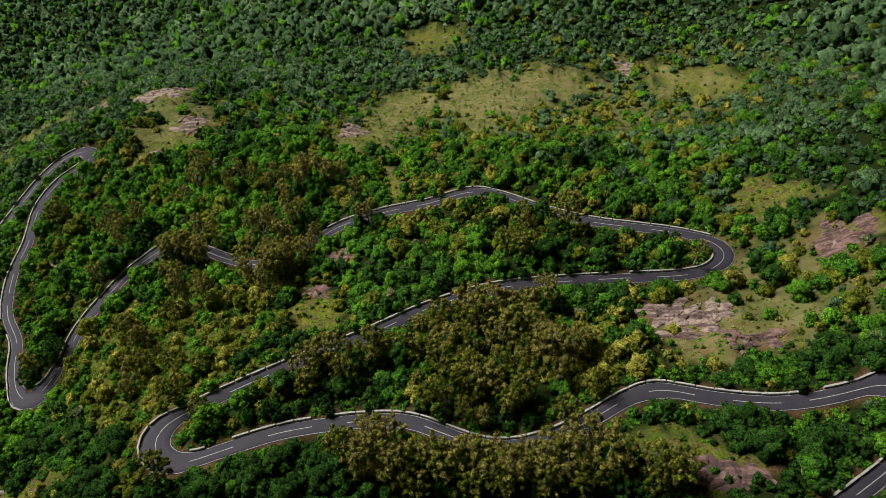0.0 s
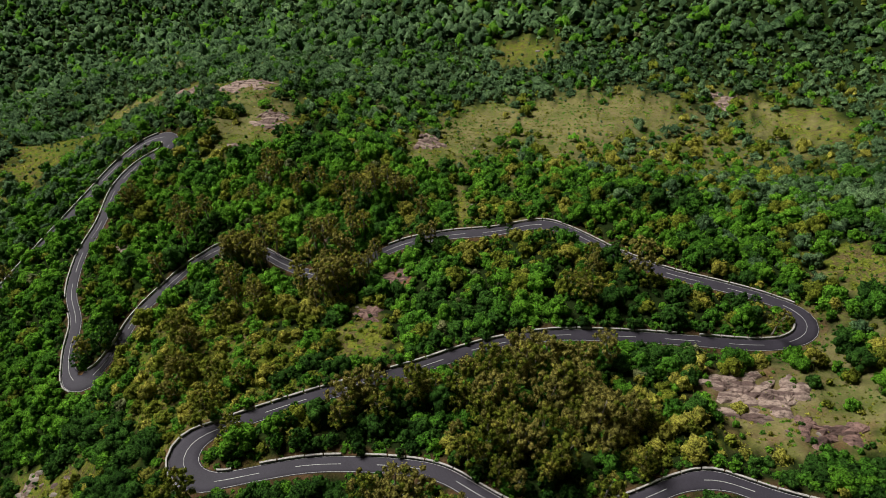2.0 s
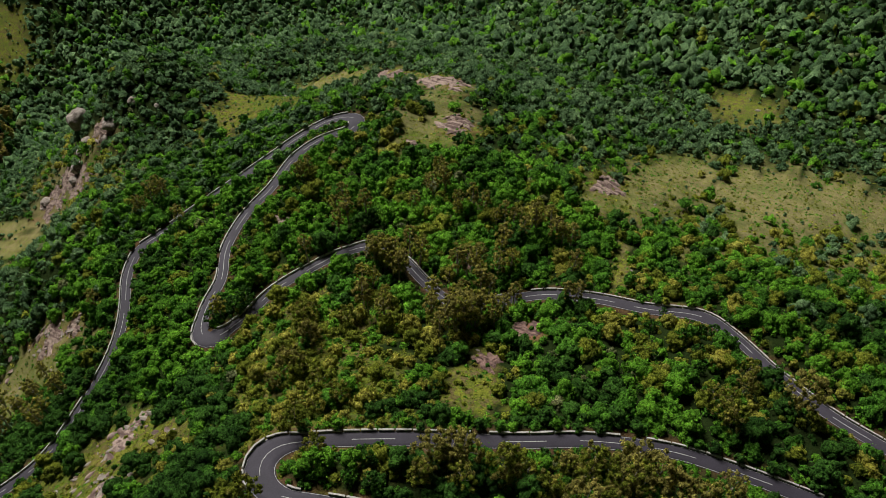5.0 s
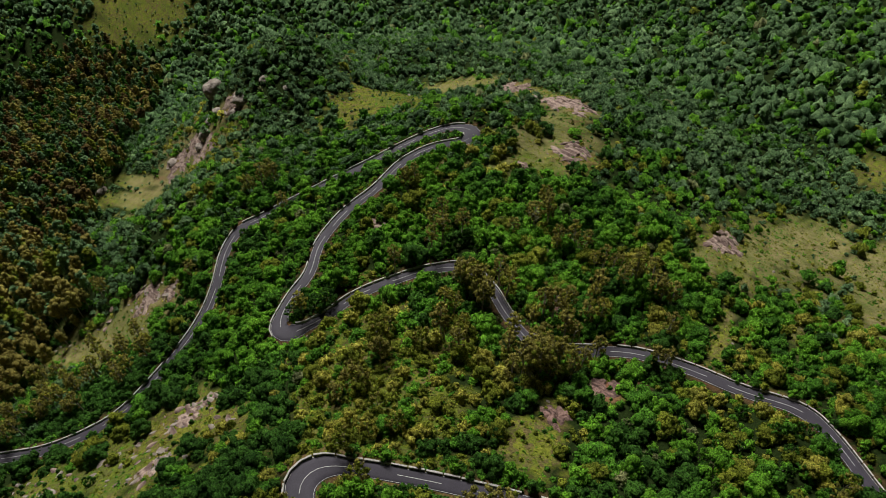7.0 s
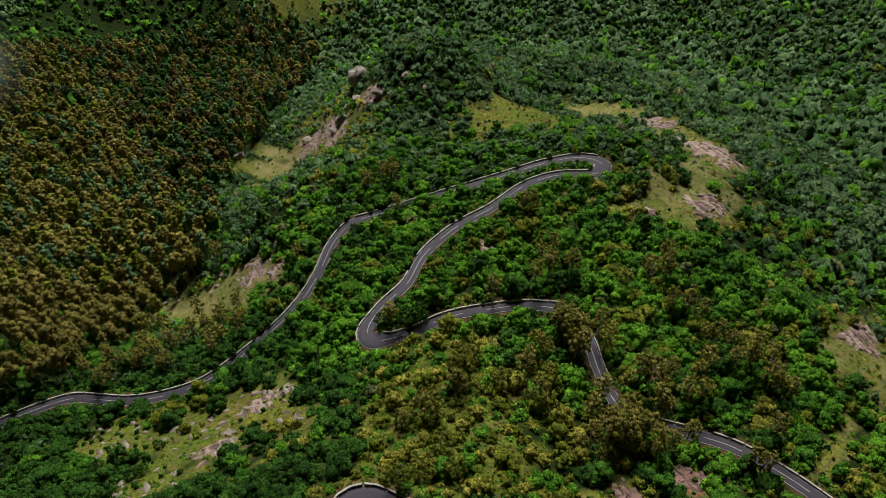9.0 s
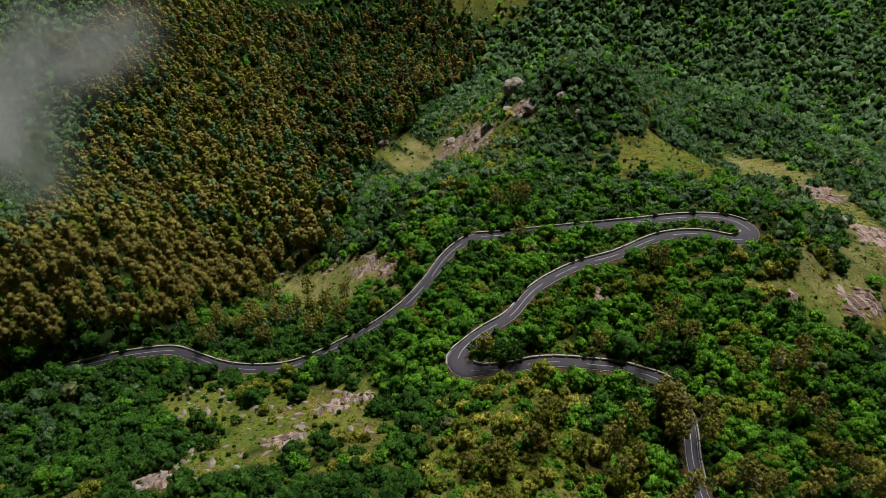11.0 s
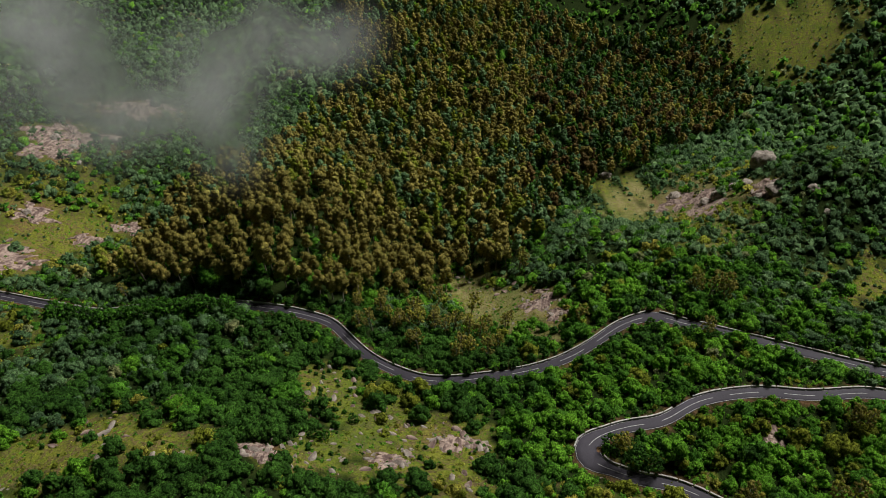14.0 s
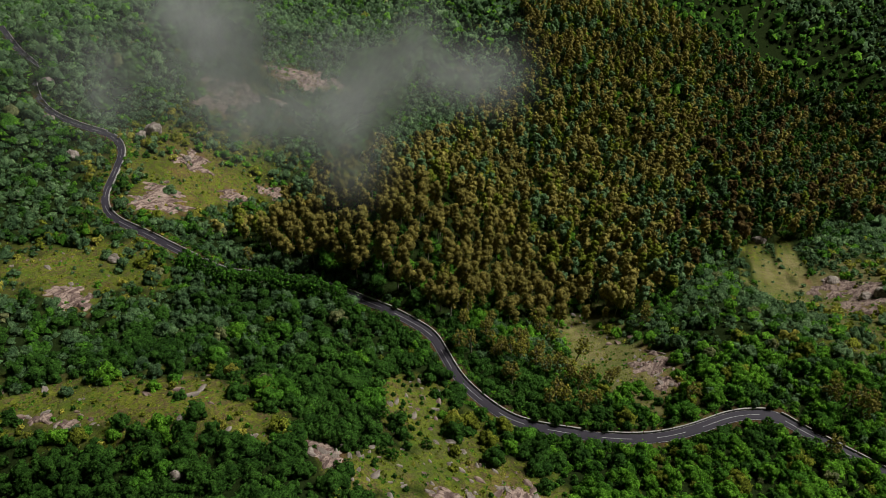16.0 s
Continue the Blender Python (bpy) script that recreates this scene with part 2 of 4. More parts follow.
# Line of the road, downhill: metres east, north, up.
UPPER_BENDS = [
    (71.5, 52.9, -14.2), (80.0, 57.5, -15.2), (89.3, 62.7, -16.2), (101.0, 69.7, -17.7), (112.9, 77.5, -19.2),
    (121.1, 86.6, -20.5), (124.7, 96.6, -21.7), (119.9, 100.4, -22.4), (106.2, 97.7, -23.8), (91.0, 96.1, -25.4),
    (73.7, 98.7, -27.0), (60.7, 102.1, -28.2), (51.0, 99.8, -29.1), (42.7, 95.1, -29.9), (29.8, 89.1, -31.2),
    (14.5, 86.5, -32.5), (0.9, 91.3, -33.8), (-10.2, 96.1, -34.9), (-26.2, 96.5, -36.4), (-45.4, 94.4, -38.2),
    (-61.6, 89.7, -39.8), (-73.6, 86.2, -41.2), (-80.5, 89.0, -42.0), (-82.7, 92.7, -42.5), (-81.9, 98.3, -43.1),
    (-78.1, 101.9, -43.7), (-68.4, 108.9, -44.9), (-53.0, 118.7, -46.6),
]
MIDDLE_RUN = [
    (-33.3, 130.1, -48.7), (-22.6, 136.2, -49.9), (-4.7, 147.5, -51.8), (17.3, 157.1, -53.8), (39.9, 161.7, -55.7),
    (65.5, 165.3, -58.0), (87.4, 168.1, -60.1), (100.1, 171.9, -61.4), (108.0, 178.3, -62.4), (108.2, 185.1, -63.1),
    (99.9, 191.3, -64.1), (83.4, 196.8, -65.8), (61.8, 202.6, -67.9), (42.0, 211.7, -70.1), (23.6, 223.2, -72.5),
    (11.5, 226.5, -74.0), (-5.7, 221.6, -76.0), (-25.2, 218.4, -78.2), (-44.4, 212.1, -80.4), (-60.4, 200.7, -82.4),
    (-73.8, 193.3, -84.0), (-91.7, 198.3, -86.1), (-106.0, 205.4, -87.8), (-121.6, 207.2, -89.5),
]
LOWER_LOOP = [
    (-133.6, 196.2, -91.2), (-140.2, 185.2, -92.6), (-146.3, 173.5, -94.1), (-149.8, 162.2, -95.4), (-149.3, 159.2, -95.8),
    (-152.7, 148.0, -97.2), (-155.6, 140.5, -98.1), (-159.9, 137.6, -98.8), (-166.3, 142.4, -99.8), (-172.3, 153.8, -101.2),
    (-177.2, 167.9, -102.7), (-188.2, 183.3, -104.6), (-195.8, 206.9, -107.0), (-197.5, 227.9, -108.9), (-202.5, 252.5, -111.1),
    (-201.2, 269.7, -112.5), (-196.4, 282.4, -113.6), (-191.5, 289.8, -114.4), (-193.5, 300.5, -115.4), (-202.0, 299.2, -116.2),
    (-209.4, 292.0, -117.2), (-216.5, 275.3, -118.9), (-223.1, 250.7, -121.2), (-233.2, 214.7, -124.6), (-240.2, 188.1, -127.1),
]
VALLEY_RUN = [
    (-243.8, 175.1, -128.4), (-238.4, 160.6, -129.8), (-227.0, 146.7, -131.5), (-219.1, 135.1, -132.8), (-213.2, 121.6, -134.3),
    (-208.8, 103.7, -136.4), (-205.6, 79.9, -139.4), (-208.5, 64.4, -141.5), (-217.6, 45.6, -144.5), (-230.8, 30.5, -147.4),
    (-238.2, 21.2, -148.9), (-244.0, 0.1, -151.6), (-246.9, -20.6, -154.3), (-249.3, -48.9, -158.6), (-247.0, -76.1, -163.2),
    (-243.2, -103.7, -167.9), (-248.4, -135.4, -173.2), (-255.3, -170.3, -178.8), (-261.6, -202.5, -183.7), (-275.8, -222.6, -187.7),
    (-303.6, -238.4, -193.0), (-324.0, -251.7, -196.8), (-335.8, -272.6, -200.3), (-340.7, -312.8, -205.7), (-351.6, -352.6, -211.4),
    (-376.1, -390.1, -218.0), (-399.4, -411.2, -222.9), (-423.9, -461.5, -232.2), (-463.8, -530.8, -250.1),
]
ROAD_LINE = UPPER_BENDS + MIDDLE_RUN + LOWER_LOOP + VALLEY_RUN


def spline(points, step=2.5):
    """A smooth line through the points, at even steps."""
    p = np.array(points, float)
    p = np.vstack([2 * p[0] - p[1], p, 2 * p[-1] - p[-2]])
    out = []
    for i in range(1, len(p) - 2):
        a, b, c, d = p[i - 1 : i + 3]
        n = max(2, int(np.linalg.norm(c - b) / 0.8))
        for t in np.arange(n) / n:
            out.append(0.5 * (2 * b + (c - a) * t + (2 * a - 5 * b + 4 * c - d) * t * t + (3 * b - a - 3 * c + d) * t**3))
    out = np.array(out)
    s = np.r_[0, np.cumsum(np.linalg.norm(np.diff(out, axis=0), axis=1))]
    u = np.arange(0, s[-1], step)
    line = np.stack([np.interp(u, s, out[:, k]) for k in range(3)], -1)
    for _ in range(3):
        line[1:-1] = (line[:-2] + 2 * line[1:-1] + line[2:]) / 4
    for _ in range(30):
        line[1:-1, 2] = (line[:-2, 2] + 2 * line[1:-1, 2] + line[2:, 2]) / 4
    return line


ROAD = spline(ROAD_LINE)
RT = np.gradient(ROAD[:, :2], axis=0)
RT /= np.linalg.norm(RT, axis=1)[:, None]
RN = np.stack([-RT[:, 1], RT[:, 0]], -1)          # to the road's left
TURN = np.gradient(np.unwrap(np.arctan2(RT[:, 1], RT[:, 0]))) / 2.5
for _ in range(4):
    TURN[1:-1] = (TURN[:-2] + 2 * TURN[1:-1] + TURN[2:]) / 4
HALF = 2.3 + np.clip(np.abs(TURN) - 0.03, 0, 0.1) * 22   # wider in the hairpins


def road_near(x, y):
    """Distance to the road's middle, its height there and its half width, for arrays of places."""
    x, y = np.ravel(x), np.ravel(y)
    d, z, h = np.full(len(x), 1e4), np.zeros(len(x)), np.full(len(x), 2.6)
    box = (x > ROAD[:, 0].min() - 40) & (x < ROAD[:, 0].max() + 40) & (y > ROAD[:, 1].min() - 40) & (y < ROAD[:, 1].max() + 40)
    ids = np.flatnonzero(box)
    for k in range(0, len(ids), 4000):
        i = ids[k : k + 4000]
        q = (x[i, None] - ROAD[None, :, 0]) ** 2 + (y[i, None] - ROAD[None, :, 1]) ** 2
        w = 1 / (q + 0.3) ** 3
        j = q.argmin(1)
        d[i], h[i] = np.sqrt(q[np.arange(len(i)), j]), HALF[j]
        z[i] = (w * ROAD[None, :, 2]).sum(1) / w.sum(1)
    return d, z, h


def ground(x, y):
    """Height of the ground, with the road's bench cut in."""
    x, y = np.asarray(x, float), np.asarray(y, float)
    shape = x.shape
    x, y = x.ravel(), y.ravel()
    rough = np.clip(1.6 - np.hypot(x + 100, y - 100) / 420, 0, 1)      # the far slopes are smooth
    z = natural(x, y) + rough * (0.9 * ripple(x, y, 38, 3) + 0.35 * ripple(x, y, 11, 4))
    d, rz, h = road_near(x, y)
    s = np.clip((d - h - 0.7) / 9.0, 0, 1)
    s = s * s * (3 - 2 * s)
    return ((rz - 0.12) * (1 - s) + z * s).reshape(shape)


# Open patches: east, north, half length, half width, turn of the long axis in degrees.
GRASS = [
    (-147, -23, 30, 8, 72), (-192, 32, 18, 13, 64), (-159, 88, 19, 13, 65), (-141, 46, 23, 8, 77),
    (-131, -62, 51, 12, 108), (-199, -170, 31, 23, 93), (-185, 37, 17, 12, 174), (-148, 46, 18, 11, 133),
    (-279, 107, 30, 27, 102), (-331, -194, 38, 34, 134), (-284, 104, 52, 12, 24), (-438, 197, 68, 19, 12),
    (-288, 341, 77, 25, 87), (-146, 309, 33, 18, 83), (-155, 93, 25, 8, 28), (-165, 55, 41, 10, 33),
    (-41, 314, 39, 21, 71), (28, 392, 55, 36, 78), (-5, 513, 34, 31, 35), (-24, 246, 26, 5, 102),
]
GRASS_FAR = [
    (-45, 148, 15, 11, 117), (-289, 320, 47, 14, 172), (114, 138, 15, 10, 46), (133, 212, 21, 15, 160),
    (59, 81, 13, 9, 8), (-29, 376, 62, 25, 73), (-159, 93, 28, 9, 162), (-873, 441, 81, 88, 134),
    (170, 407, 41, 29, 122), (-291, 315, 35, 25, 58), (-303, 408, 40, 21, 23), (-213, 378, 37, 27, 68),
    (-167, 357, 30, 15, 108), (-139, 315, 22, 12, 88), (-472, 211, 56, 9, 12), (-272, 127, 32, 6, 16),
    (-296, 89, 43, 9, 26), (-154, 94, 23, 6, 25), (-161, 70, 22, 6, 25), (69, 411, 39, 42, 121),
    (-300, 414, 42, 24, 20), (-228, 398, 46, 24, 150), (-286, 325, 26, 18, 70), (88, 133, 26, 14, 40),
]
ROCK_NEAR = [
    (82, 141, 20, 15, 46), (98, 127, 13, 9, 36), (145, 177, 15, 11, 63), (64, 73, 8, 6, 25),
    (131, 442, 17, 10, 87), (-248, 404, 28, 22, 90), (-170, 376, 24, 10, 116), (-140, 320, 15, 9, 117),
    (-152, 290, 7, 3, 130), (-173, 204, 9, 5, 153), (-272, 131, 28, 7, 15), (-401, 240, 40, 11, 165),
    (-388, 267, 16, 8, 173), (-43, 187, 9, 7, 115), (-51, 322, 20, 9, 91), (-48, 166, 7, 5, 117),
    (-143, 24, 10, 4, 75), (-162, 91, 13, 6, 72), (-146, 68, 8, 4, 79), (-296, -196, 18, 23, 119),
]
ROCK_FAR = [
    (-364, -155, 18, 11, 119), (-145, 26, 5, 4, 132), (-118, -74, 14, 4, 106), (-276, 125, 10, 11, 97),
    (-431, 232, 24, 17, 149), (-287, -199, 16, 16, 92), (-463, -258, 36, 35, 105), (-184, -147, 17, 12, 65),
    (67, 75, 13, 6, 3), (-42, 187, 12, 4, 59), (-156, 143, 6, 4, 15), (-78, 214, 3, 3, 57),
    (-248, 404, 23, 19, 64), (-183, 377, 20, 20, 77), (-143, 324, 12, 8, 84), (-386, 268, 22, 7, 161),
    (-413, 247, 28, 7, 168), (-546, -246, 49, 30, 108), (-349, -217, 17, 15, 93), (-338, -174, 17, 9, 120),
    (-438, -256, 24, 21, 95),
]
ROCK = ROCK_NEAR + ROCK_FAR

# Half-open ground, grass with scattered bushes.
MEADOW = [
    (67, 355, 156, 92, 25), (-156, 76, 60, 23, 33), (123, 158, 40, 44, 42), (-133, -54, 70, 23, 107),
    (-412, 239, 119, 35, 164), (-157, 305, 56, 27, 70), (-280, 106, 81, 27, 30), (-215, -164, 50, 42, 98),
    (-351, -220, 67, 84, 95),
]


# Grass burnt beige, on the tops.
DRY = [
    (-280, 108, 90, 30, 23), (-191, 325, 119, 58, 77), (46, 369, 140, 119, 24), (-435, 244, 127, 75, 161),
    (-270, 402, 80, 42, 160), (105, 150, 62, 45, 45),
]


# Bare red earth.
RED_EARTH = [
    (-156, 143, 6, 5, 15), (-78, 214, 6, 4, 57), (-42, 187, 14, 5, 59),
]

# Lush yellow-green bushes and herbs.
LUSH = [
    (-100, 136, 59, 33, 143), (-65, 155, 44, 25, 151), (22, 215, 68, 32, 165), (53, 120, 48, 30, 21),
]


def inside(zones, x, y, seed, ragged=0.35):
    """1 inside the patches, 0 outside, with a ragged edge."""
    x, y = np.asarray(x, float), np.asarray(y, float)
    edge = 1 + ragged * (ripple(x, y, 9, seed) + 0.7 * ripple(x, y, 24, seed + 1))
    out = np.zeros_like(x)
    for cx, cy, a, b, turn in zones:
        c, s = math.cos(radians(turn)), math.sin(radians(turn))
        u, v = ((x - cx) * c + (y - cy) * s) / a, ((y - cy) * c - (x - cx) * s) / b
        out = np.maximum(out, np.clip((edge - np.hypot(u, v)) * 3, 0, 1))
    return out


def build_ground():
    def axis(lo, hi, fine, far0, far1):
        a = list(np.arange(lo, hi, fine))
        s, x = fine, lo
        while x > far0:
            s *= 1.08
            x -= s
            a.insert(0, x)
        s, x = fine, a[-1]
        while x < far1:
            s *= 1.08
            x += s
            a.append(x)
        return np.array(a)

    xs, ys = axis(-320, 150, 2.8, -4200, 4200), axis(-150, 320, 2.8, -4200, 4200)
    X, Y = np.meshgrid(xs, ys)
    Z = ground(X, Y)
    nx, ny = len(xs), len(ys)
    i = (np.arange(ny - 1)[:, None] * nx + np.arange(nx - 1)[None]).ravel()
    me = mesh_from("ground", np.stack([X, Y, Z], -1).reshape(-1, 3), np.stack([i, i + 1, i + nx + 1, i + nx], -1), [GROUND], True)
    x, y = X.ravel(), Y.ravel()
    d, _, h = road_near(x, y)
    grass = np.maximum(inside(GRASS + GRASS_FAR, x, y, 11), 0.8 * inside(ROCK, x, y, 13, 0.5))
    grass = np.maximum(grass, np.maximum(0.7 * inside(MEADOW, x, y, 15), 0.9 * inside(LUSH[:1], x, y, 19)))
    soil = np.maximum(np.clip(1.6 - np.abs(d - h - 0.8), 0, 1) * 0.5, 0.6 * inside(ROCK, x, y, 21, 0.6) * np.clip(ripple(x, y, 7, 9) + 0.4, 0, 1))
    soil = np.maximum(soil, inside(RED_EARTH, x, y, 23))
    for name, val in (("open_grass", grass), ("bare_soil", soil), ("dry_grass", 0.7 * inside(DRY, x, y, 17))):
        at = me.attributes.new(name, "FLOAT", "POINT")
        at.data.foreach_set("value", val.astype(np.float32))
    tagged(new("ground", me), "steep green hillside with grassy clearings and scrub", "ground", kind="structure")


build_ground()


# ---------------------------------------------------------------- the road
def strip(offsets, lifts, first, last):
    """Verts and quads of a band along the road: offsets to the left and lifts, each a number or one per step."""
    k = np.arange(first, last)
    rows = []
    for o, z in zip(offsets, lifts):
        o = np.broadcast_to(o, len(ROAD))[k]
        rows.append(np.column_stack([ROAD[k, :2] + RN[k] * o[:, None], ROAD[k, 2] + z]))
    v = np.stack(rows, 1)
    n, m = v.shape[:2]
    i = (np.arange(n - 1)[:, None] * m + np.arange(m - 1)[None]).ravel()
    return v.reshape(-1, 3), np.stack([i, i + m, i + m + 1, i + 1], -1)


def build_road():
    v, f = strip([-HALF - 0.25, -HALF, -HALF * 0.5, 0, HALF * 0.5, HALF, HALF + 0.25], [-0.25, 0.0, 0.03, 0.05, 0.03, 0.0, -0.25], 0, len(ROAD))
    road = tagged(new("road", mesh_from("road", v, f[:, ::-1], [ASPHALT], True)), "winding grey asphalt hill road with worn white lines", "road", kind="structure")
    for side in (-1, 1):
        a, b = side * (HALF - 0.1), side * (HALF - 0.22)
        v, f = strip([a, b], [0.02, 0.024], 0, len(ROAD))
        part("edge_line", mesh_from("edge_line", v, f if side > 0 else f[:, ::-1], [LINE]), road, "worn white edge line")
    k = 3
    while k < len(ROAD) - 8:
        run = 6 if abs(TURN[k]) < 0.025 else 11
        v, f = strip([-0.09, 0.09], [0.07, 0.07], k, min(k + run, len(ROAD)))
        part("centre_dash", mesh_from("centre_dash", v, f[:, ::-1], [LINE]), road)
        k += run - 1 + (4 if run == 6 else 3)


build_road()


def build_parapets():
    """Low limewashed walls along the valley side, in short lengths with gaps."""
    lo = natural(*(ROAD[:, :2] + RN * 9).T) - natural(*(ROAD[:, :2] - RN * 9).T)
    lo = np.convolve(np.pad(lo, 4, "edge"), np.ones(9) / 9, "valid")
    side = np.where(lo < 0, 1.0, -1.0)
    k = 2
    while k < len(ROAD) - 4:
        n = int(RNG.integers(2, 4))
        s = side[k]
        if np.all(side[k : k + n + 1] == s) and RNG.random() < 0.93:
            o, h = s * (HALF + 0.42), 0.72 + RNG.uniform(-0.06, 0.06)
            v, f = strip([o - s * 0.27, o - s * 0.27, o - s * 0.2, o + s * 0.2, o + s * 0.27, o + s * 0.27], [-0.2, h - 0.06, h, h, h - 0.06, -0.5], k, k + n + 1)
            v = v + RNG.normal(0, 0.025, v.shape)
            m = 6
            caps = np.array([[0, 1, 4, 5], [1, 2, 3, 4]])
            f = np.vstack([f, caps, (caps + m * n)[:, ::-1]])
            # keep a narrow gap at the ends
            for a, b in ((0, 1), (n, n - 1)):
                va, vb = v[a * m : a * m + m], v[b * m : b * m + m]
                v[a * m : a * m + m] = va + (vb - va) * 0.08
            ob = new("parapet_wall", mesh_from("parapet_wall", v, f if s < 0 else f[:, ::-1], [LIME]))
            tagged(ob, "low weathered limewashed parapet wall at the road edge", "parapet", "parapet walls along the road")
        k += n


build_parapets()


# ---------------------------------------------------------------- plants
def leaf_cloud(rng, lumps, leaves, size, flat=0.4, under=0.3):
    """Leaves over the outside of a set of lumps (x, y, z, r): triangles (n, 3, 3), and each one's lump."""
    tris, owner = [], []
    area = np.array([q[3] ** 2 for q in lumps])
    for k, ((x, y, z, r), share) in enumerate(zip(lumps, area / area.sum())):
        n = max(3, int(round(leaves * share)))
        d = rng.normal(size=(n, 3))
        d[:, 2] = np.where(rng.random(n) < under, d[:, 2], np.abs(d[:, 2]))
        d /= np.linalg.norm(d, axis=1)[:, None]
        c = np.array([x, y, z]) + d * r * rng.uniform(0.7, 1.08, (n, 1))
        nrm = d + rng.normal(0, flat, (n, 3)) + (0, 0, 0.5)
        nrm /= np.linalg.norm(nrm, axis=1)[:, None]
        u = np.cross(nrm, rng.normal(size=(n, 3)))
        u /= np.linalg.norm(u, axis=1)[:, None]
        w = np.cross(nrm, u)
        s = size * rng.uniform(0.6, 1.35, (n, 1))
        tris.append(np.stack([c + u * s * 0.8, c - u * s * 0.45 + w * s * 0.52, c - u * s * 0.45 - w * s * 0.52], 1))
        owner.append(np.full(n, k))
    return np.concatenate(tris), np.concatenate(owner)


def clumps(rng, lumps, sides, rings, rough=0.2):
    """A small uneven dome of foliage on each lump: verts, triangles, and each triangle's lump."""
    vs, fs, owner, n = [], [], [], 0
    for k, (x, y, z, r) in enumerate(lumps):
        pts, turn = [(0, 0, 1.0)], rng.uniform(0, 6.3)
        for i in range(rings):
            up = (0.9 - 1.15 * (i + 1) / rings) if rings > 1 else -0.1
            for j in range(sides):
                t = turn + 2 * math.pi * (j + 0.5 * i) / sides
                w = math.sqrt(1 - up * up)
                pts.append((w * math.cos(t), w * math.sin(t), up))
        p = np.array(pts) * rng.uniform(1 - rough, 1 + rough, (len(pts), 1)) + rng.normal(0, rough * 0.4, (len(pts), 3))
        tilt = Matrix.Rotation(rng.normal(0, 0.35), 3, "X") @ Matrix.Rotation(rng.normal(0, 0.35), 3, "Y")
        p = p @ np.array(tilt) * r + (x, y, z)
        f = [(0, 1 + j, 1 + (j + 1) % sides) for j in range(sides)]
        for i in range(rings - 1):
            for j in range(sides):
                a, b = 1 + i * sides + j, 1 + i * sides + (j + 1) % sides
                f += [(a, a + sides, b), (b, a + sides, b + sides)]
        vs.append(p)
        fs.append(np.array(f) + n)
        owner.append(np.full(len(f), k))
        n += len(p)
    return np.concatenate(vs), np.concatenate(fs), np.concatenate(owner)


def foliage(rng, lumps, sides, rings, leaves, size):
    """Clumps with loose leaves standing out of them: verts, triangles, lump of each."""
    v, f, o = clumps(rng, [(x, y, z, r * (0.86 if leaves else 1)) for x, y, z, r in lumps], sides, rings)
    if leaves:
        t, own = leaf_cloud(rng, [(x, y, z, r * 1.18) for x, y, z, r in lumps], leaves, size, 0.6)
        v, f, o = np.vstack([v, t.reshape(-1, 3)]), np.vstack([f, len(v) + np.arange(len(t) * 3).reshape(-1, 3)]), np.r_[o, own]
    return v, f, o


def bush_lumps(rng, count):
    """Lumps of a crown about 1 m in radius, standing on z = 0."""
    out = []
    for k in range(count):
        a, r = 2.4 * k + rng.uniform(-0.6, 0.6), math.sqrt((k + 0.3) / count) * 0.85
        big = rng.uniform(0.75, 1.25) * 1.08 / math.sqrt(count) ** 0.8
        out.append((0.82 * r * math.cos(a), 0.82 * r * math.sin(a), 0.2 + 0.85 * (1 - r * r) * rng.uniform(0.7, 1.2), big))
    return out


def thicket(name, label, protos, px, py, pz, radius, tall, slot, rng):
    """Many bushes joined into one sheet of scrub."""
    which = rng.integers(0, len(protos), len(px))
    vs, fs, sl, n = [], [], [], 0
    for k, (v, f, _) in enumerate(protos):
        i = np.flatnonzero(which == k)
        a = rng.uniform(0, 2 * math.pi, len(i))
        c, s = np.cos(a)[:, None], np.sin(a)[:, None]
        r, h = radius[i][:, None], tall[i][:, None]
        X = (v[None, :, 0] * c - v[None, :, 1] * s) * r + px[i][:, None]
        Y = (v[None, :, 0] * s + v[None, :, 1] * c) * r + py[i][:, None]
        Z = v[None, :, 2] * h + pz[i][:, None]
        vs.append(np.stack([X, Y, Z], -1).reshape(-1, 3))
        fs.append((f[None] + len(v) * np.arange(len(i))[:, None, None]).reshape(-1, 3) + n)
        sl.append(np.repeat(slot[i], len(f)))
        n += len(v) * len(i)
    me = mesh_from(name, np.concatenate(vs), np.concatenate(fs), LEAF, True, np.concatenate(sl))
    return tagged(new(name, me), label, "shrubs", kind="stuff")


FOREST = [
    (-285, -131), (-371, -143), (-478, -101), (-660, -55), (-826, -107), (-1043, 137), (-976, 328), (-817, 380),
    (-694, 345), (-538, 219), (-458, 157), (-340, 105), (-288, 49), (-269, 34), (-255, -2), (-259, -61),
]


def in_polygon(poly, x, y):
    p, hit = np.array(poly, float), np.zeros(len(x), bool)
    for (x0, y0), (x1, y1) in zip(p, np.roll(p, -1, 0)):
        with np.errstate(divide="ignore", invalid="ignore"):
            hit ^= ((y0 > y) != (y1 > y)) & (x < (x1 - x0) * (y - y0) / (y1 - y0) + x0)
    return hit


def in_forest(x, y):
    return in_polygon(FOREST, x + 16 * ripple(x, y, 60, 51) + 9 * ripple(x, y, 20, 52), y + 16 * ripple(x, y, 70, 53) + 9 * ripple(x, y, 22, 54))


def scatter(x0, x1, y0, y1, cell, rng):
    gx, gy = np.meshgrid(np.arange(x0, x1, cell), np.arange(y0, y1, cell))
    n = gx.size
    return gx.ravel() + rng.uniform(0, cell, n), gy.ravel() + rng.uniform(0, cell, n)


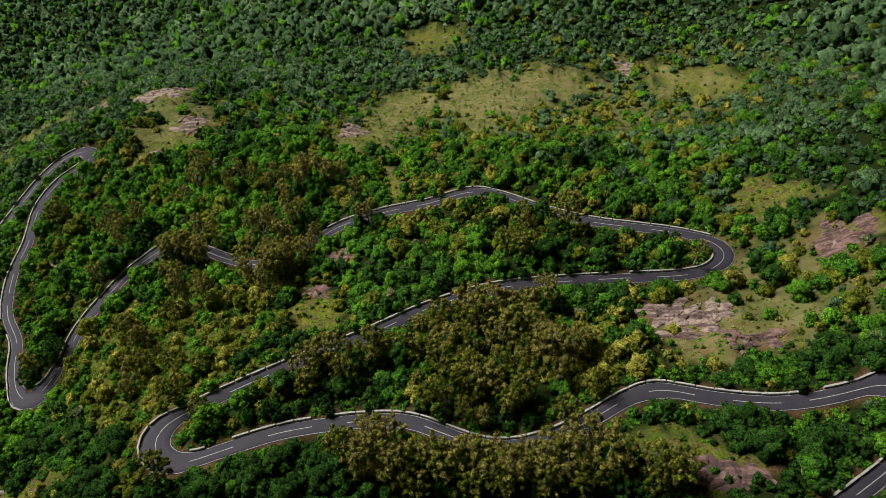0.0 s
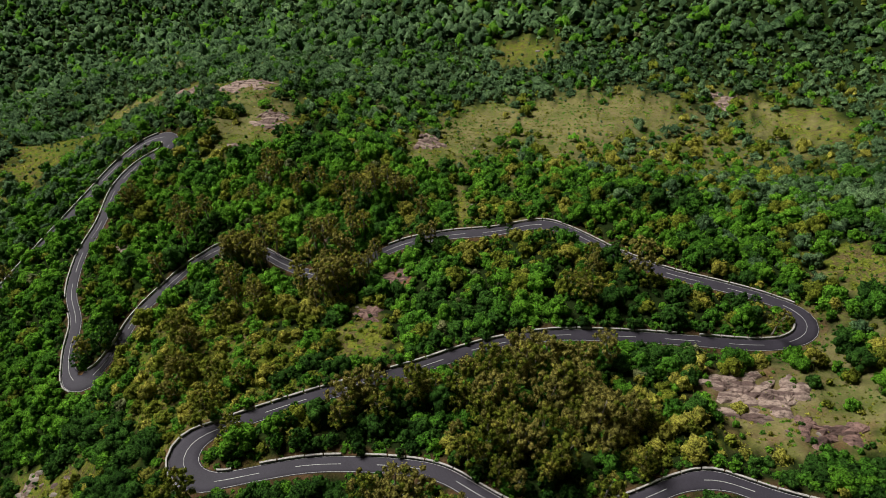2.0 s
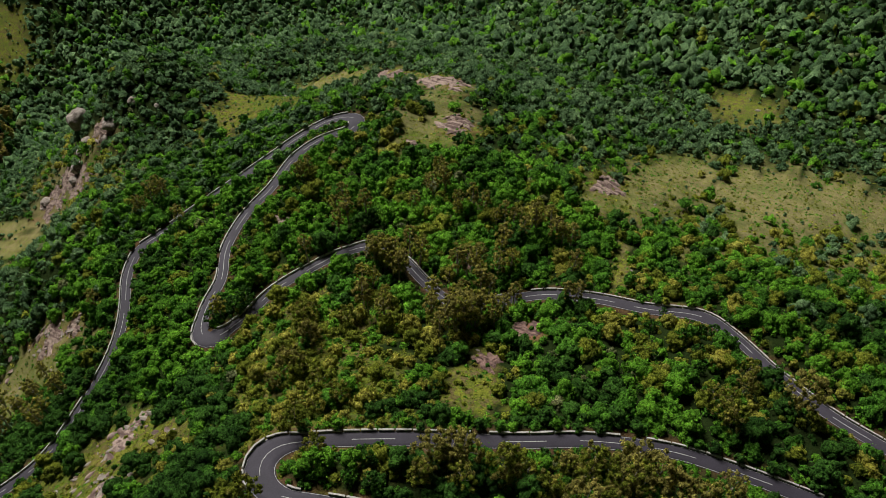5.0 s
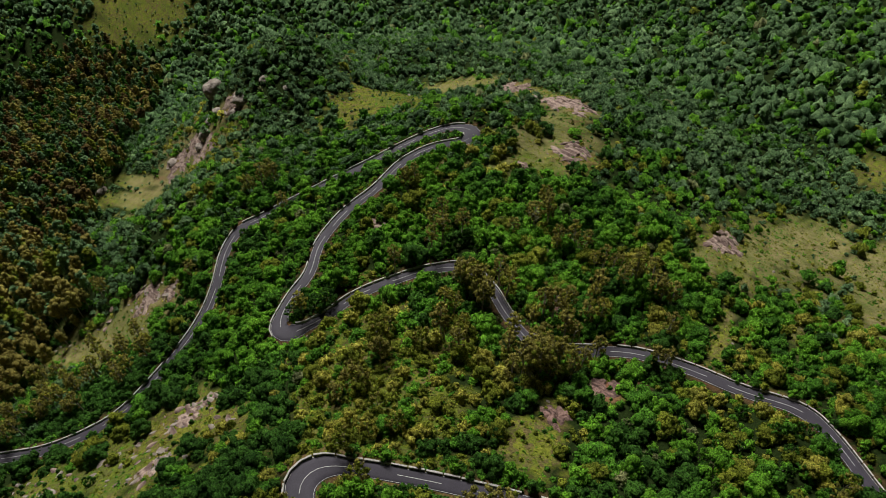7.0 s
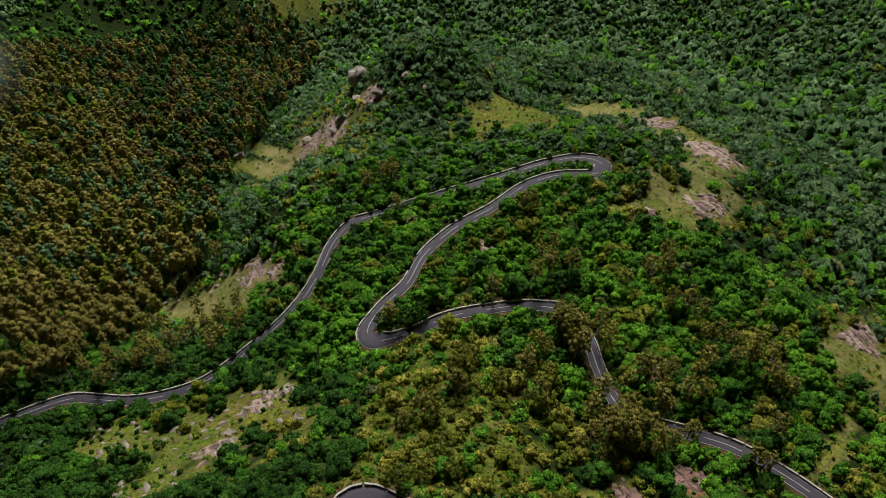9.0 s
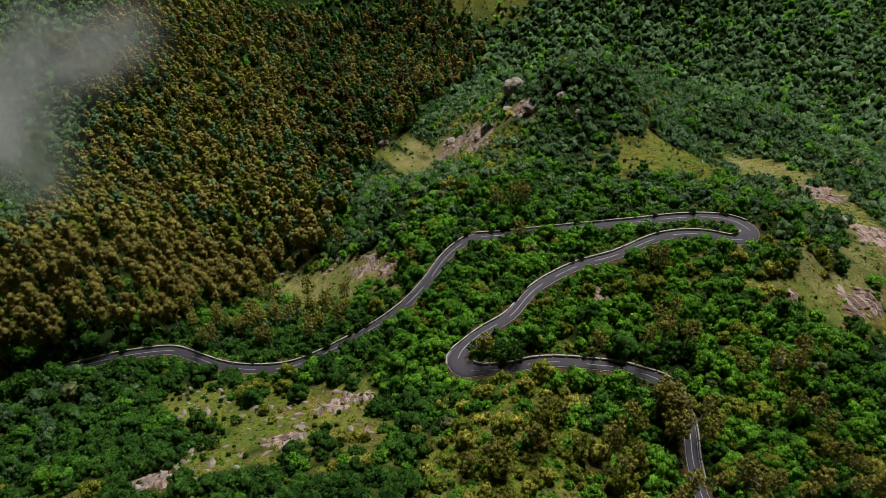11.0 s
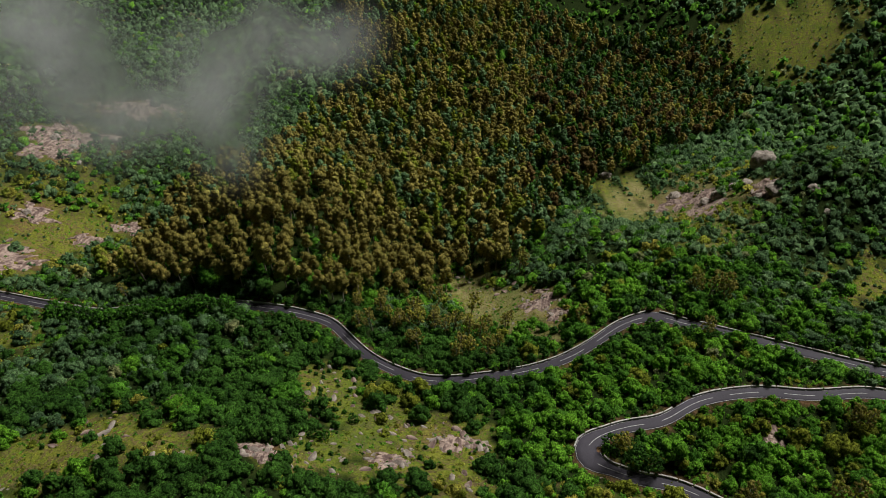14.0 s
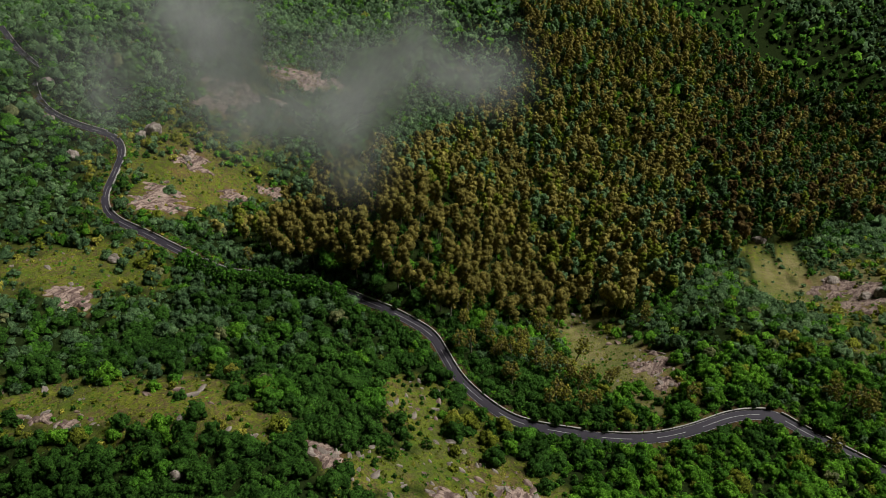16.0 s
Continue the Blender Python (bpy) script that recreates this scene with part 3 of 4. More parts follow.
NEAR = (-300, 150, -110, 300)      # the near slopes
VIEW = (-620, 230, -330, 520)
FAR = (-1250, 420, -1000, 900)


def within(box, x, y):
    return (x > box[0]) & (x < box[1]) & (y > box[2]) & (y < box[3])


def plant_scrub():
    rng = np.random.default_rng(21)
    near = [foliage(rng, bush_lumps(rng, int(rng.integers(8, 13))), 5, 2, 64, 0.16) for _ in range(14)]
    middle = [foliage(rng, bush_lumps(rng, int(rng.integers(5, 8))), 6, 1, 14, 0.2) for _ in range(10)]
    far = [foliage(rng, bush_lumps(rng, 4), 5, 1, 0, 0) for _ in range(8)]
    for name, box, hole, cell, protos, size in (
        ("scrub", NEAR, None, 3.9, near, 1.25),
        ("hillside_scrub", VIEW, NEAR, 4.8, middle, 1.15),
        ("distant_scrub", FAR, VIEW, 7.0, far, 1.7),
    ):
        x, y = scatter(*box, cell, rng)
        keep = np.ones(len(x), bool)
        if hole:
            keep &= ~within(hole, x, y)
        keep &= ~((x > -70) & (y < 42 - 0.3 * (x + 70)) & (x < 500) & (y > -400)) | (rng.random(len(x)) < 0.3)   # crown of the hill, out of sight
        r = size * rng.gamma(4.5, 0.5, len(x)).clip(1.0, 4.2)
        bare = np.maximum(inside(GRASS + GRASS_FAR, x, y, 11), inside(ROCK, x, y, 13, 0.5))
        keep &= rng.random(len(x)) > (0.7 + 0.22 * inside(DRY, x, y, 17)) * bare
        keep &= rng.random(len(x)) > 0.5 * in_forest(x, y)
        keep &= rng.random(len(x)) > 0.4 * inside(LUSH[:1], x, y, 19)
        keep &= rng.random(len(x)) > 0.35 * inside(MEADOW, x, y, 15)
        r = np.where(bare > 0.3, r.clip(0, 2.4) * 0.5, r)
        d, _, h = road_near(x, y)
        r = np.where(d < h + 5, r.clip(0, 2.2), r)
        keep &= d > h + 0.6 + r * 0.45
        x, y, r = x[keep], y[keep], r[keep]
        bright = np.clip((x + 130) / 60, 0, 1) * np.clip((y - 195) / 50, 0, 1)
        far_off = np.clip((-x - 280) / 80, 0, 1)
        crest = np.exp(-((x + 160) / 110) ** 2 - ((y - 200) / 75) ** 2)      # fresher growth round the ridge
        upper_slope = np.clip((135 - y) / 50, 0, 1) * np.clip((x + 290) / 50, 0, 1)      # more deep green on the near upper slope
        kind = 0.45 * bright - 0.15 * far_off - 1.2 * upper_slope + 0.75 * crest + 0.9 * ripple(x, y, 70, 31) + 0.6 * ripple(x, y, 22, 32) + rng.normal(0, 0.6, len(x))
        slot = np.select([kind < -0.35, kind < 0.3, kind < 1.45], [0, 1, 2], 3)
        slot = np.where(rng.random(len(x)) < 0.006, 3, slot)
        slot = np.where(rng.random(len(x)) < 0.008, 6, slot)
        # greyed leaves grow commoner with distance, as painted haze
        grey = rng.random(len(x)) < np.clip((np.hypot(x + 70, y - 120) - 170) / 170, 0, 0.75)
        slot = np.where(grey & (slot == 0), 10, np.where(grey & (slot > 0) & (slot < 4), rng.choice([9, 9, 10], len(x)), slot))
        herb = (inside(MEADOW, x, y, 15) > 0.4) & (rng.random(len(x)) < 0.45)
        slot = np.where(herb, rng.choice([3, 3, 4, 2], len(x)), slot)
        lush = inside(LUSH, x, y, 19) * (rng.random(len(x)) < 0.8) > 0.3
        slot = np.where(lush, rng.choice([2, 3, 3, 4, 3, 4, 1], len(x)), slot)
        r = np.where(lush, 0.85 * r, r)
        slot = np.where(in_forest(x, y), rng.choice([0, 0, 1, 2], len(x)), slot)
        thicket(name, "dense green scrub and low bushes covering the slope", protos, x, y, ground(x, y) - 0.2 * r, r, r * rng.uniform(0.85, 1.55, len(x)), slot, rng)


plant_scrub()


def plant_verges():
    """Small bushes and creepers close along both sides of the road."""
    rng = np.random.default_rng(43)
    protos = [foliage(rng, bush_lumps(rng, 5), 5, 1, 26, 0.25) for _ in range(8)]
    k = rng.integers(0, len(ROAD), 5200)
    side, off = rng.choice([-1, 1], len(k)), rng.uniform(0.9, 5.5, len(k))
    p = ROAD[k, :2] + RN[k] * (side * (HALF[k] + off))[:, None] + rng.normal(0, 0.6, (len(k), 2))
    x, y = p.T
    r = rng.uniform(0.5, 1.25, len(k)) * (0.75 + 0.08 * off)
    d, _, h = road_near(x, y)
    keep = (d > h + 0.45 + 0.4 * r) & (rng.random(len(k)) > 0.6 * inside(ROCK, x, y, 13, 0.5))
    x, y, r = x[keep], y[keep], r[keep]
    n = len(x)
    slot = np.select([ripple(x, y, 30, 91) < -0.3, ripple(x, y, 30, 91) < 0.5], [rng.choice([0, 1, 1], n), rng.choice([1, 2, 2], n)], rng.choice([2, 3, 2, 1], n))
    thicket("verge_scrub", "small bushes and creepers along the road verges", protos, x, y, ground(x, y) - 0.1, r, r * rng.uniform(0.6, 1.1, n), slot, rng)


plant_verges()


def plant_tufts():
    """Low grass tufts and small herbs over the open patches."""
    rng = np.random.default_rng(33)
    protos = [foliage(rng, [(0, 0, 0.1, 0.5), (0.5, 0.2, 0.05, 0.4), (-0.2, 0.5, 0.0, 0.35)], 4, 1, 2, 0.4) for _ in range(8)]
    x, y = scatter(-420, 170, -220, 460, 1.9, rng)
    open_ = np.maximum(inside(GRASS + GRASS_FAR, x, y, 11), np.maximum(0.6 * inside(MEADOW, x, y, 15), 1.3 * inside(LUSH[:1], x, y, 19)))
    d, _, h = road_near(x, y)
    keep = (rng.random(len(x)) < 0.85 * open_) & (d > h + 0.6)
    x, y = x[keep], y[keep]
    n = len(x)
    r = rng.gamma(4, 0.2, n).clip(0.3, 1.6) * (1 + 0.7 * inside(LUSH[:1], x, y, 19))
    slot = np.where(ripple(x, y, 26, 71) + rng.normal(0, 0.5, n) > 0.1, rng.choice([4, 3, 3, 3], n), rng.choice([3, 2, 1], n))
    thicket("grass_tufts", "low olive grass and herbs on the open slope", protos, x, y, ground(x, y) - 0.05, r, r * rng.uniform(0.4, 0.9, n), slot, rng)


plant_tufts()


def tree_shape(rng, height, start, wide, count, limb):
    """Trunk and limbs (verts, quads) and the crown's lumps. start: where the crown begins; wide: its width; both as shares of the height."""
    lean = rng.normal(0, 0.05, 2)
    pts = [(lean[0] * z + 0.15 * math.sin(z * 0.7), lean[1] * z + 0.1 * math.cos(z), z) for z in np.linspace(-0.8, height * 0.85, 6)]
    parts = [tube(pts, np.linspace(0.026, 0.007, 6) * height)]
    lumps = []
    for k in range(count):
        f = (k + rng.uniform(0.2, 0.8)) / count
        z = height * (start + (0.9 - start) * f)
        a = 2.4 * k + rng.uniform(-0.5, 0.5)
        out = height * wide * 0.5 * math.sqrt(max(0.05, 1 - (1.5 * f - 0.55) ** 2)) * rng.uniform(0.35, 1.0)
        tip = np.array([lean[0] * z + out * math.cos(a), lean[1] * z + out * math.sin(a), z])
        base = np.array([lean[0] * z, lean[1] * z, z - 0.18 * height])
        if k % (limb * count // 8 + 1) == 0:
            parts.append(tube([base, (base + tip) / 2 + (0, 0, 0.03 * height), tip], [0.009 * height, 0.006 * height, 0.002 * height], 3))
        lumps.append((*tip, height * wide * rng.uniform(0.7, 1.3) * 0.56 / math.sqrt(count)))
    n, vs, fs = 0, [], []
    for v, f in parts:
        vs.append(v)
        fs.append(f + n)
        n += len(v)
    return np.concatenate(vs), np.concatenate(fs), lumps


def plume(rng, height):
    """Trunk and crown of a slim gum: an upright flame of foliage on a bare stem."""
    lean = rng.normal(0, 0.04, 2)
    pts = [(lean[0] * z, lean[1] * z + 0.12 * math.sin(z * 0.5), z) for z in np.linspace(-0.8, height * 0.9, 5)]
    v, f = tube(pts, np.linspace(0.019, 0.006, 5) * height, 5)
    lumps = []
    for k in range(13):
        q = (k + rng.uniform(0.0, 1.0)) / 13
        z, a = height * (0.4 + 0.55 * q), 2.4 * k + rng.uniform(-0.6, 0.6)
        full = math.sin(math.pi * (0.22 + 0.7 * q)) ** 0.6
        out = 0.125 * height * full * math.sqrt(rng.uniform(0.0, 1.0))
        lumps.append((lean[0] * z + out * math.cos(a), lean[1] * z + out * math.sin(a), z, 0.105 * height * (0.45 + 0.55 * full) * rng.uniform(0.55, 1.35)))
    return v, f, lumps


KINDS = {
    # height, crown start, width, lumps, leaves, leaf size, limb every, leaf slots, label, category
    "gum": ((14.5, 19.5), 0.42, 0.36, 30, 520, 0.4, 1, [8, 8, 3, 4], "tall gum tree with thin brownish olive foliage", "gum_tree"),
    "olive": ((11.0, 15.0), 0.3, 0.62, 46, 680, 0.4, 2, [3, 8, 4, 8], "bushy tree with yellowish olive leaves", "olive_leaved_tree"),
    "big": ((14.5, 17.0), 0.28, 0.85, 70, 900, 0.45, 2, [8, 8, 3, 8], "large spreading tree with brownish olive leaves", "spreading_tree"),
    "grove_gum": ((19.0, 25.0), 0.4, 0.4, 34, 420, 0.42, 1, [5, 5, 5, 8], "gum tree of the plantation with brownish foliage", "plantation_tree"),
    "tall": ((15.0, 19.0), 0.3, 0.58, 54, 800, 0.4, 2, [8, 3, 8, 3], "tall bushy tree with yellowish olive leaves beside the road", "roadside_tree"),
    "gold": ((10.0, 10.5), 0.2, 0.85, 60, 800, 0.45, 2, [4, 4, 4, 3], "large tree with bright yellow-green leaves", "yellow_green_tree"),
    "broad": ((4.5, 6.5), 0.2, 0.95, 40, 420, 0.36, 3, [0, 0, 1], "round dark green broadleaf tree", "broadleaf_tree"),
    "canopy": ((8.5, 9.5), 0.12, 0.95, 70, 700, 0.36, 3, [0, 0, 0, 1], "large dark green broadleaf tree inside the road bend", "broadleaf_tree"),
    "cone": ((8.0, 8.5), 0.1, 0.4, 24, 240, 0.36, 3, [0], "slim dark green tree beside the road", "slim_tree"),
    "flower": ((4.5, 6.0), 0.3, 0.85, 44, 420, 0.32, 3, [6, 6, 1, 1, 2], "rounded tree with pale cream blossom over green leaves", "blossoming_tree"),
}


def make_tree(kind, rng):
    tall, start, wide, count, leaves, size, limb, slots, label, name = KINDS[kind]
    high = rng.uniform(*tall)
    v, f, lumps = plume(rng, high) if kind == "grove_gum" else tree_shape(rng, high, start, wide, count, limb)
    t, tri, owner = foliage(rng, lumps, 5, 2, int(leaves * 0.8), size)
    tree = new(name)
    part("trunk", mesh_from("trunk", v, f, [BARK], True), tree, "slender pale trunk with bare limbs")
    by_lump = np.where(rng.random(len(lumps)) < 0.65, rng.choice(slots), rng.choice(slots, len(lumps)))
    part("crown", mesh_from("crown", t, tri, LEAF, True, by_lump[owner]), tree)
    return tagged(tree, label, "tree", "trees on the slope")


class Nursery:
    """Trees of each kind: the first of a pattern is built, the others are copies of it."""

    def __init__(self, rng, patterns=6):
        self.rng, self.patterns, self.made = rng, patterns, {}

    def plant(self, kind, x, y, lo=0.75, hi=1.2):
        rng = self.rng
        size = float(rng.uniform(lo, hi))
        m = pose(x, y, float(ground(np.array([x]), np.array([y]))[0]) - 0.1, 0, 0, float(rng.uniform(0, 360))) @ Matrix.Diagonal((size, size, size * float(rng.uniform(0.9, 1.12)), 1))
        key = (kind, int(rng.integers(0, self.patterns if kind in ("gum", "olive", "grove_gum", "tall") else 3)))
        if key in self.made:
            copy_thing(self.made[key], m).matrix_basis = m
        else:
            self.made[key] = make_tree(kind, rng)
            self.made[key].matrix_basis = m


def plant_forest(nursery):
    rng = np.random.default_rng(5)
    x, y = scatter(-900, -230, -150, 480, 7.4, rng)
    keep = in_forest(x, y) & (inside(GRASS + GRASS_FAR, x, y, 11) < 0.3) & (rng.random(len(x)) < 0.95 - 0.6 * (ripple(x, y, 45, 77) > 0.6) - 0.15 * np.clip((-x - 480) / 150, 0, 1))
    d, _, h = road_near(x, y)
    keep &= d > h + 3
    x, y = x[keep], y[keep]
    near = np.argsort((x + 230) ** 2 + (y - 20) ** 2)[:210]
    rest = np.setdiff1d(np.arange(len(x)), near)
    for a, b in zip(x[near], y[near]):
        nursery.plant("grove_gum", a, b, 0.7, 1.15)
    crowns = []
    for _ in range(8):
        v, f, lumps = plume(rng, 22.5)
        crowns.append(foliage(rng, lumps, 5, 2, 150, 0.42))
    n = len(rest)
    a = np.arange(4) * math.pi / 2
    foot, top = ground(x[rest], y[rest])[:, None] - 0.5, ground(x[rest], y[rest])[:, None] + 15.0
    ring = [np.stack([x[rest][:, None] + r * np.cos(a), y[rest][:, None] + r * np.sin(a), z + 0 * a], -1) for r, z in ((0.3, foot), (0.14, top))]
    i, j = np.arange(4), (np.arange(4) + 1) % 4
    quads = (np.stack([i, j, j + 4, i + 4], -1)[None] + 8 * np.arange(n)[:, None, None]).reshape(-1, 4)
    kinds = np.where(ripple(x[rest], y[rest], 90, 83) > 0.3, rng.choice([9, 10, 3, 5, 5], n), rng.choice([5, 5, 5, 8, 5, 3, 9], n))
    kinds = np.where((y[rest] > 120) & (rng.random(n) < 0.6), rng.choice([7, 10, 0], n), kinds)      # darker leaf mix further along, standing in for the shade there
    stem = mesh_from("plantation_trunks", np.concatenate(ring, 1).reshape(-1, 3), quads, [BARK])
    tagged(new("plantation_trunks", stem), "pale slender trunks of the gum plantation", "tree trunks", kind="stuff")
    thicket("plantation_trees", "dense plantation of brownish olive gum trees", crowns, x[rest], y[rest], ground(x[rest], y[rest]), rng.uniform(0.75, 1.2, n), rng.uniform(0.7, 1.2, n), kinds, rng)


# Groves: kind, east, north, half length, half width, turn, how many.
GROVES = [
    ('olive', 18, 116, 33, 23, 169, 40), ('olive', -14, 121, 16, 10, 101, 6), ('olive', 17, 76, 41, 6, 175, 34), ('olive', -38, 116, 10, 9, 151, 6),
    ('gum', -56, 238, 26, 19, 155, 14), ('gum', -68, 196, 25, 17, 152, 11), ('gum', -110, 203, 17, 8, 162, 6), ('olive', -94, 134, 46, 21, 143, 9),
    ('gum', -106, 247, 24, 15, 159, 9), ('olive', 32, 184, 21, 11, 84, 6), ('gum', -132, 221, 28, 22, 60, 6), ('flower', -131, 222, 30, 22, 59, 12),
    ('gum', -107, 203, 11, 8, 70, 6), ('gum', -68, 213, 26, 12, 64, 9),
]
MORE_GROVES = [
    ('big', 18, 122, 33, 16, 169, 9),
    ('gum', -259, 206, 13, 9, 173, 3), ('gum', -264, 78, 49, 20, 23, 9), ('gum', -263, 31, 38, 23, 38, 12), ('gum', -98, 176, 17, 14, 123, 6),
    ('gum', -61, 188, 17, 8, 64, 8), ('gum', -263, 50, 22, 21, 93, 8), ('gum', -267, 200, 11, 11, 73, 3), ('gum', -256, 93, 26, 16, 49, 6),
    ('gum', -242, 90, 32, 16, 121, 7), ('olive', -99, 149, 23, 16, 65, 6), ('flower', -20, 172, 24, 12, 18, 9), ('flower', -96, 225, 16, 14, 158, 8),
    ('flower', -166, 256, 25, 15, 146, 6), ('flower', 8, 130, 27, 17, 171, 8), ('broad', 18, 198, 27, 21, 170, 16), ('broad', -50, 107, 13, 8, 10, 8),
    ('broad', -156, 160, 8, 4, 24, 4), ('broad', -123, 183, 24, 8, 88, 9), ('broad', -162, 32, 34, 14, 77, 8), ('broad', -177, 304, 16, 7, 67, 6),
    ('broad', -278, 182, 34, 22, 132, 8),
]
LONE_TREES = [
    ('big', 48.9, 196.4), ('big', 16.0, 142.0), ('big', 22.8, 141.3), ('big', 9.2, 142.3),
    ('gold', -82.0, 116.5), ('olive', -72.9, 105.4), ('gum', -32.2, 211.8), ('cone', -1.2, 220.2),
    ('broad', 62.5, 154.0), ('broad', 62.7, 91.9), ('olive', -75.5, 83.8), ('gum', 94.6, 174.1),
    ('broad', 93.2, 193.5), ('broad', 72.2, 189.1), ('gum', -241.5, 42.0), ('gum', -230.8, 66.6),
    ('gum', -229.7, 87.8), ('gum', -229.2, 104.9), ('gum', -245.2, 142.4), ('gum', -320.3, 118.3),
    ('gum', -254.8, -94.0), ('gum', -259.9, 43.6), ('gum', -228.9, 192.1), ('gum', -326.8, 116.0),
    ('broad', -154.3, 154.0), ('broad', -178.3, 54.1), ('olive', -185.5, 238.3), ('gum', -182.9, 241.9),
    ('gum', -159.4, 148.6), ('tall', -26.7, 87.2),
]
ROADSIDE_TREES = [
    ('tall', -20.1, 87.9), ('tall', -14.4, 86.1), ('tall', 7.5, 82.9), ('tall', 12.1, 80.1),
    ('tall', 19.2, 79.6), ('tall', 25.2, 79.9), ('tall', 31.0, 80.6), ('tall', 37.9, 83.8),
    ('tall', -21.3, 81.7), ('tall', -3.1, 81.4), ('tall', 2.8, 77.5), ('tall', 17.0, 74.8),
    ('tall', 25.5, 72.9), ('tall', 31.3, 75.0), ('tall', 39.5, 78.0), ('tall', -12.4, 78.4),
    ('tall', -40.9, 114.3), ('tall', -36.8, 118.2), ('tall', -32.6, 121.0), ('tall', -0.8, 139.1),
    ('tall', 27.4, 141.6), ('tall', 33.9, 147.0), ('tall', -6.4, 131.6), ('gum', -77.0, 178.9),
    ('gum', -67.2, 175.1), ('gum', -60.6, 179.6), ('gum', -56.3, 187.7), ('gum', -109.0, 196.3),
    ('gum', -115.1, 197.7), ('gum', -100.3, 193.4),
]
LOWER_ROADSIDE = [
    ('gum', -34.2, 209.3), ('gum', -68.1, 169.2), ('gum', -116.2, 199.9), ('gum', -107.1, 203.3),
    ('gum', -98.4, 204.1), ('gum', -71.1, 184.8), ('gum', -65.7, 186.2), ('gum', -61.4, 189.7),
    ('gum', -82.3, 189.2), ('gum', -141.1, 186.4), ('canopy', -155.0, 159.8), ('canopy', -157.2, 154.4),
    ('broad', -160.2, 148.4), ('broad', -222.9, 188.2), ('broad', -230.0, 185.3), ('broad', -194.8, 92.9),
    ('broad', -195.0, 86.7), ('broad', -195.5, 72.5), ('broad', -198.6, 62.0), ('broad', -222.9, 208.8),
    ('broad', -210.5, 234.3), ('broad', -233.5, -32.3), ('broad', -233.2, -41.3), ('broad', -233.9, -52.6),
    ('broad', -235.1, -66.5), ('broad', -237.3, -85.6), ('broad', -235.0, -5.2), ('broad', -234.9, -22.6),
    ('broad', -240.6, -42.9), ('broad', -241.1, -55.6), ('broad', -241.1, -67.9), ('broad', -240.2, -82.6),
    ('broad', -237.6, -95.3), ('broad', -238.5, -27.1), ('broad', -240.2, -112.4),
]


def plant_groves(nursery):
    rng = nursery.rng
    for kind, cx, cy, a, b, turn, count in GROVES + MORE_GROVES:
        c, s = math.cos(radians(turn)), math.sin(radians(turn))
        for _ in range(count):
            for _ in range(12):
                r, t = math.sqrt(rng.random()), rng.uniform(0, 2 * math.pi)
                u, v = a * r * math.cos(t), b * r * math.sin(t)
                x, y = cx + u * c - v * s, cy + u * s + v * c
                d, _, h = road_near([x], [y])
                if d[0] > h[0] + 1.2:
                    nursery.plant(kind, x, y)
                    break
    for kind, x, y in LONE_TREES + ROADSIDE_TREES + LOWER_ROADSIDE:
        k = int(np.argmin((ROAD[:, 0] - x) ** 2 + (ROAD[:, 1] - y) ** 2))
        off = float(np.dot(np.array([x, y]) - ROAD[k, :2], RN[k]))
        if abs(off) < HALF[k] + 1.1:                 # keep trunks off the asphalt
            x, y = (float(v) for v in ROAD[k, :2] + RN[k] * math.copysign(HALF[k] + 1.3, off))
        nursery.plant(kind, x, y, 0.95, 1.05)


def plant_banks(nursery):
    """Rounded trees crowding the upper edge of the valley road, which they hide in places."""
    rng = np.random.default_rng(61)
    # first and last step along the road, share of steps planted, sizes
    for first, last, share, lo, hi in ((560, 602, 1.0, 1.5, 2.1), (455, 463, 1.0, 0.9, 1.2), (468, 474, 0.7, 0.7, 1.0), (420, 455, 0.22, 0.5, 0.8), (478, 563, 0.3, 0.5, 0.85), (600, 720, 0.22, 0.6, 0.9), (236, 252, 0.4, 0.6, 0.9)):
        for k in range(first, last):
            for off in (2.4, 6.0):
                x, y = ROAD[k, :2] + RN[k] * BANK_SIDE * (HALF[k] + off * rng.uniform(0.85, 1.2))
                if rng.random() < share and (k + int(off)) % 2 == 0:
                    nursery.plant("broad", float(x), float(y), lo, hi)


BANK_SIDE = 1
LOOP_TREES = [(334, 351), (330, 355), (337, 348)]      # pairs of steps along the road, between the two legs of the loop
orchard = Nursery(np.random.default_rng(17))
plant_forest(orchard)
plant_groves(orchard)
plant_banks(orchard)
for a, b in LOOP_TREES:
    x, y = (ROAD[a, :2] + ROAD[b, :2]) / 2
    orchard.plant("canopy", float(x), float(y), 0.75, 0.95)


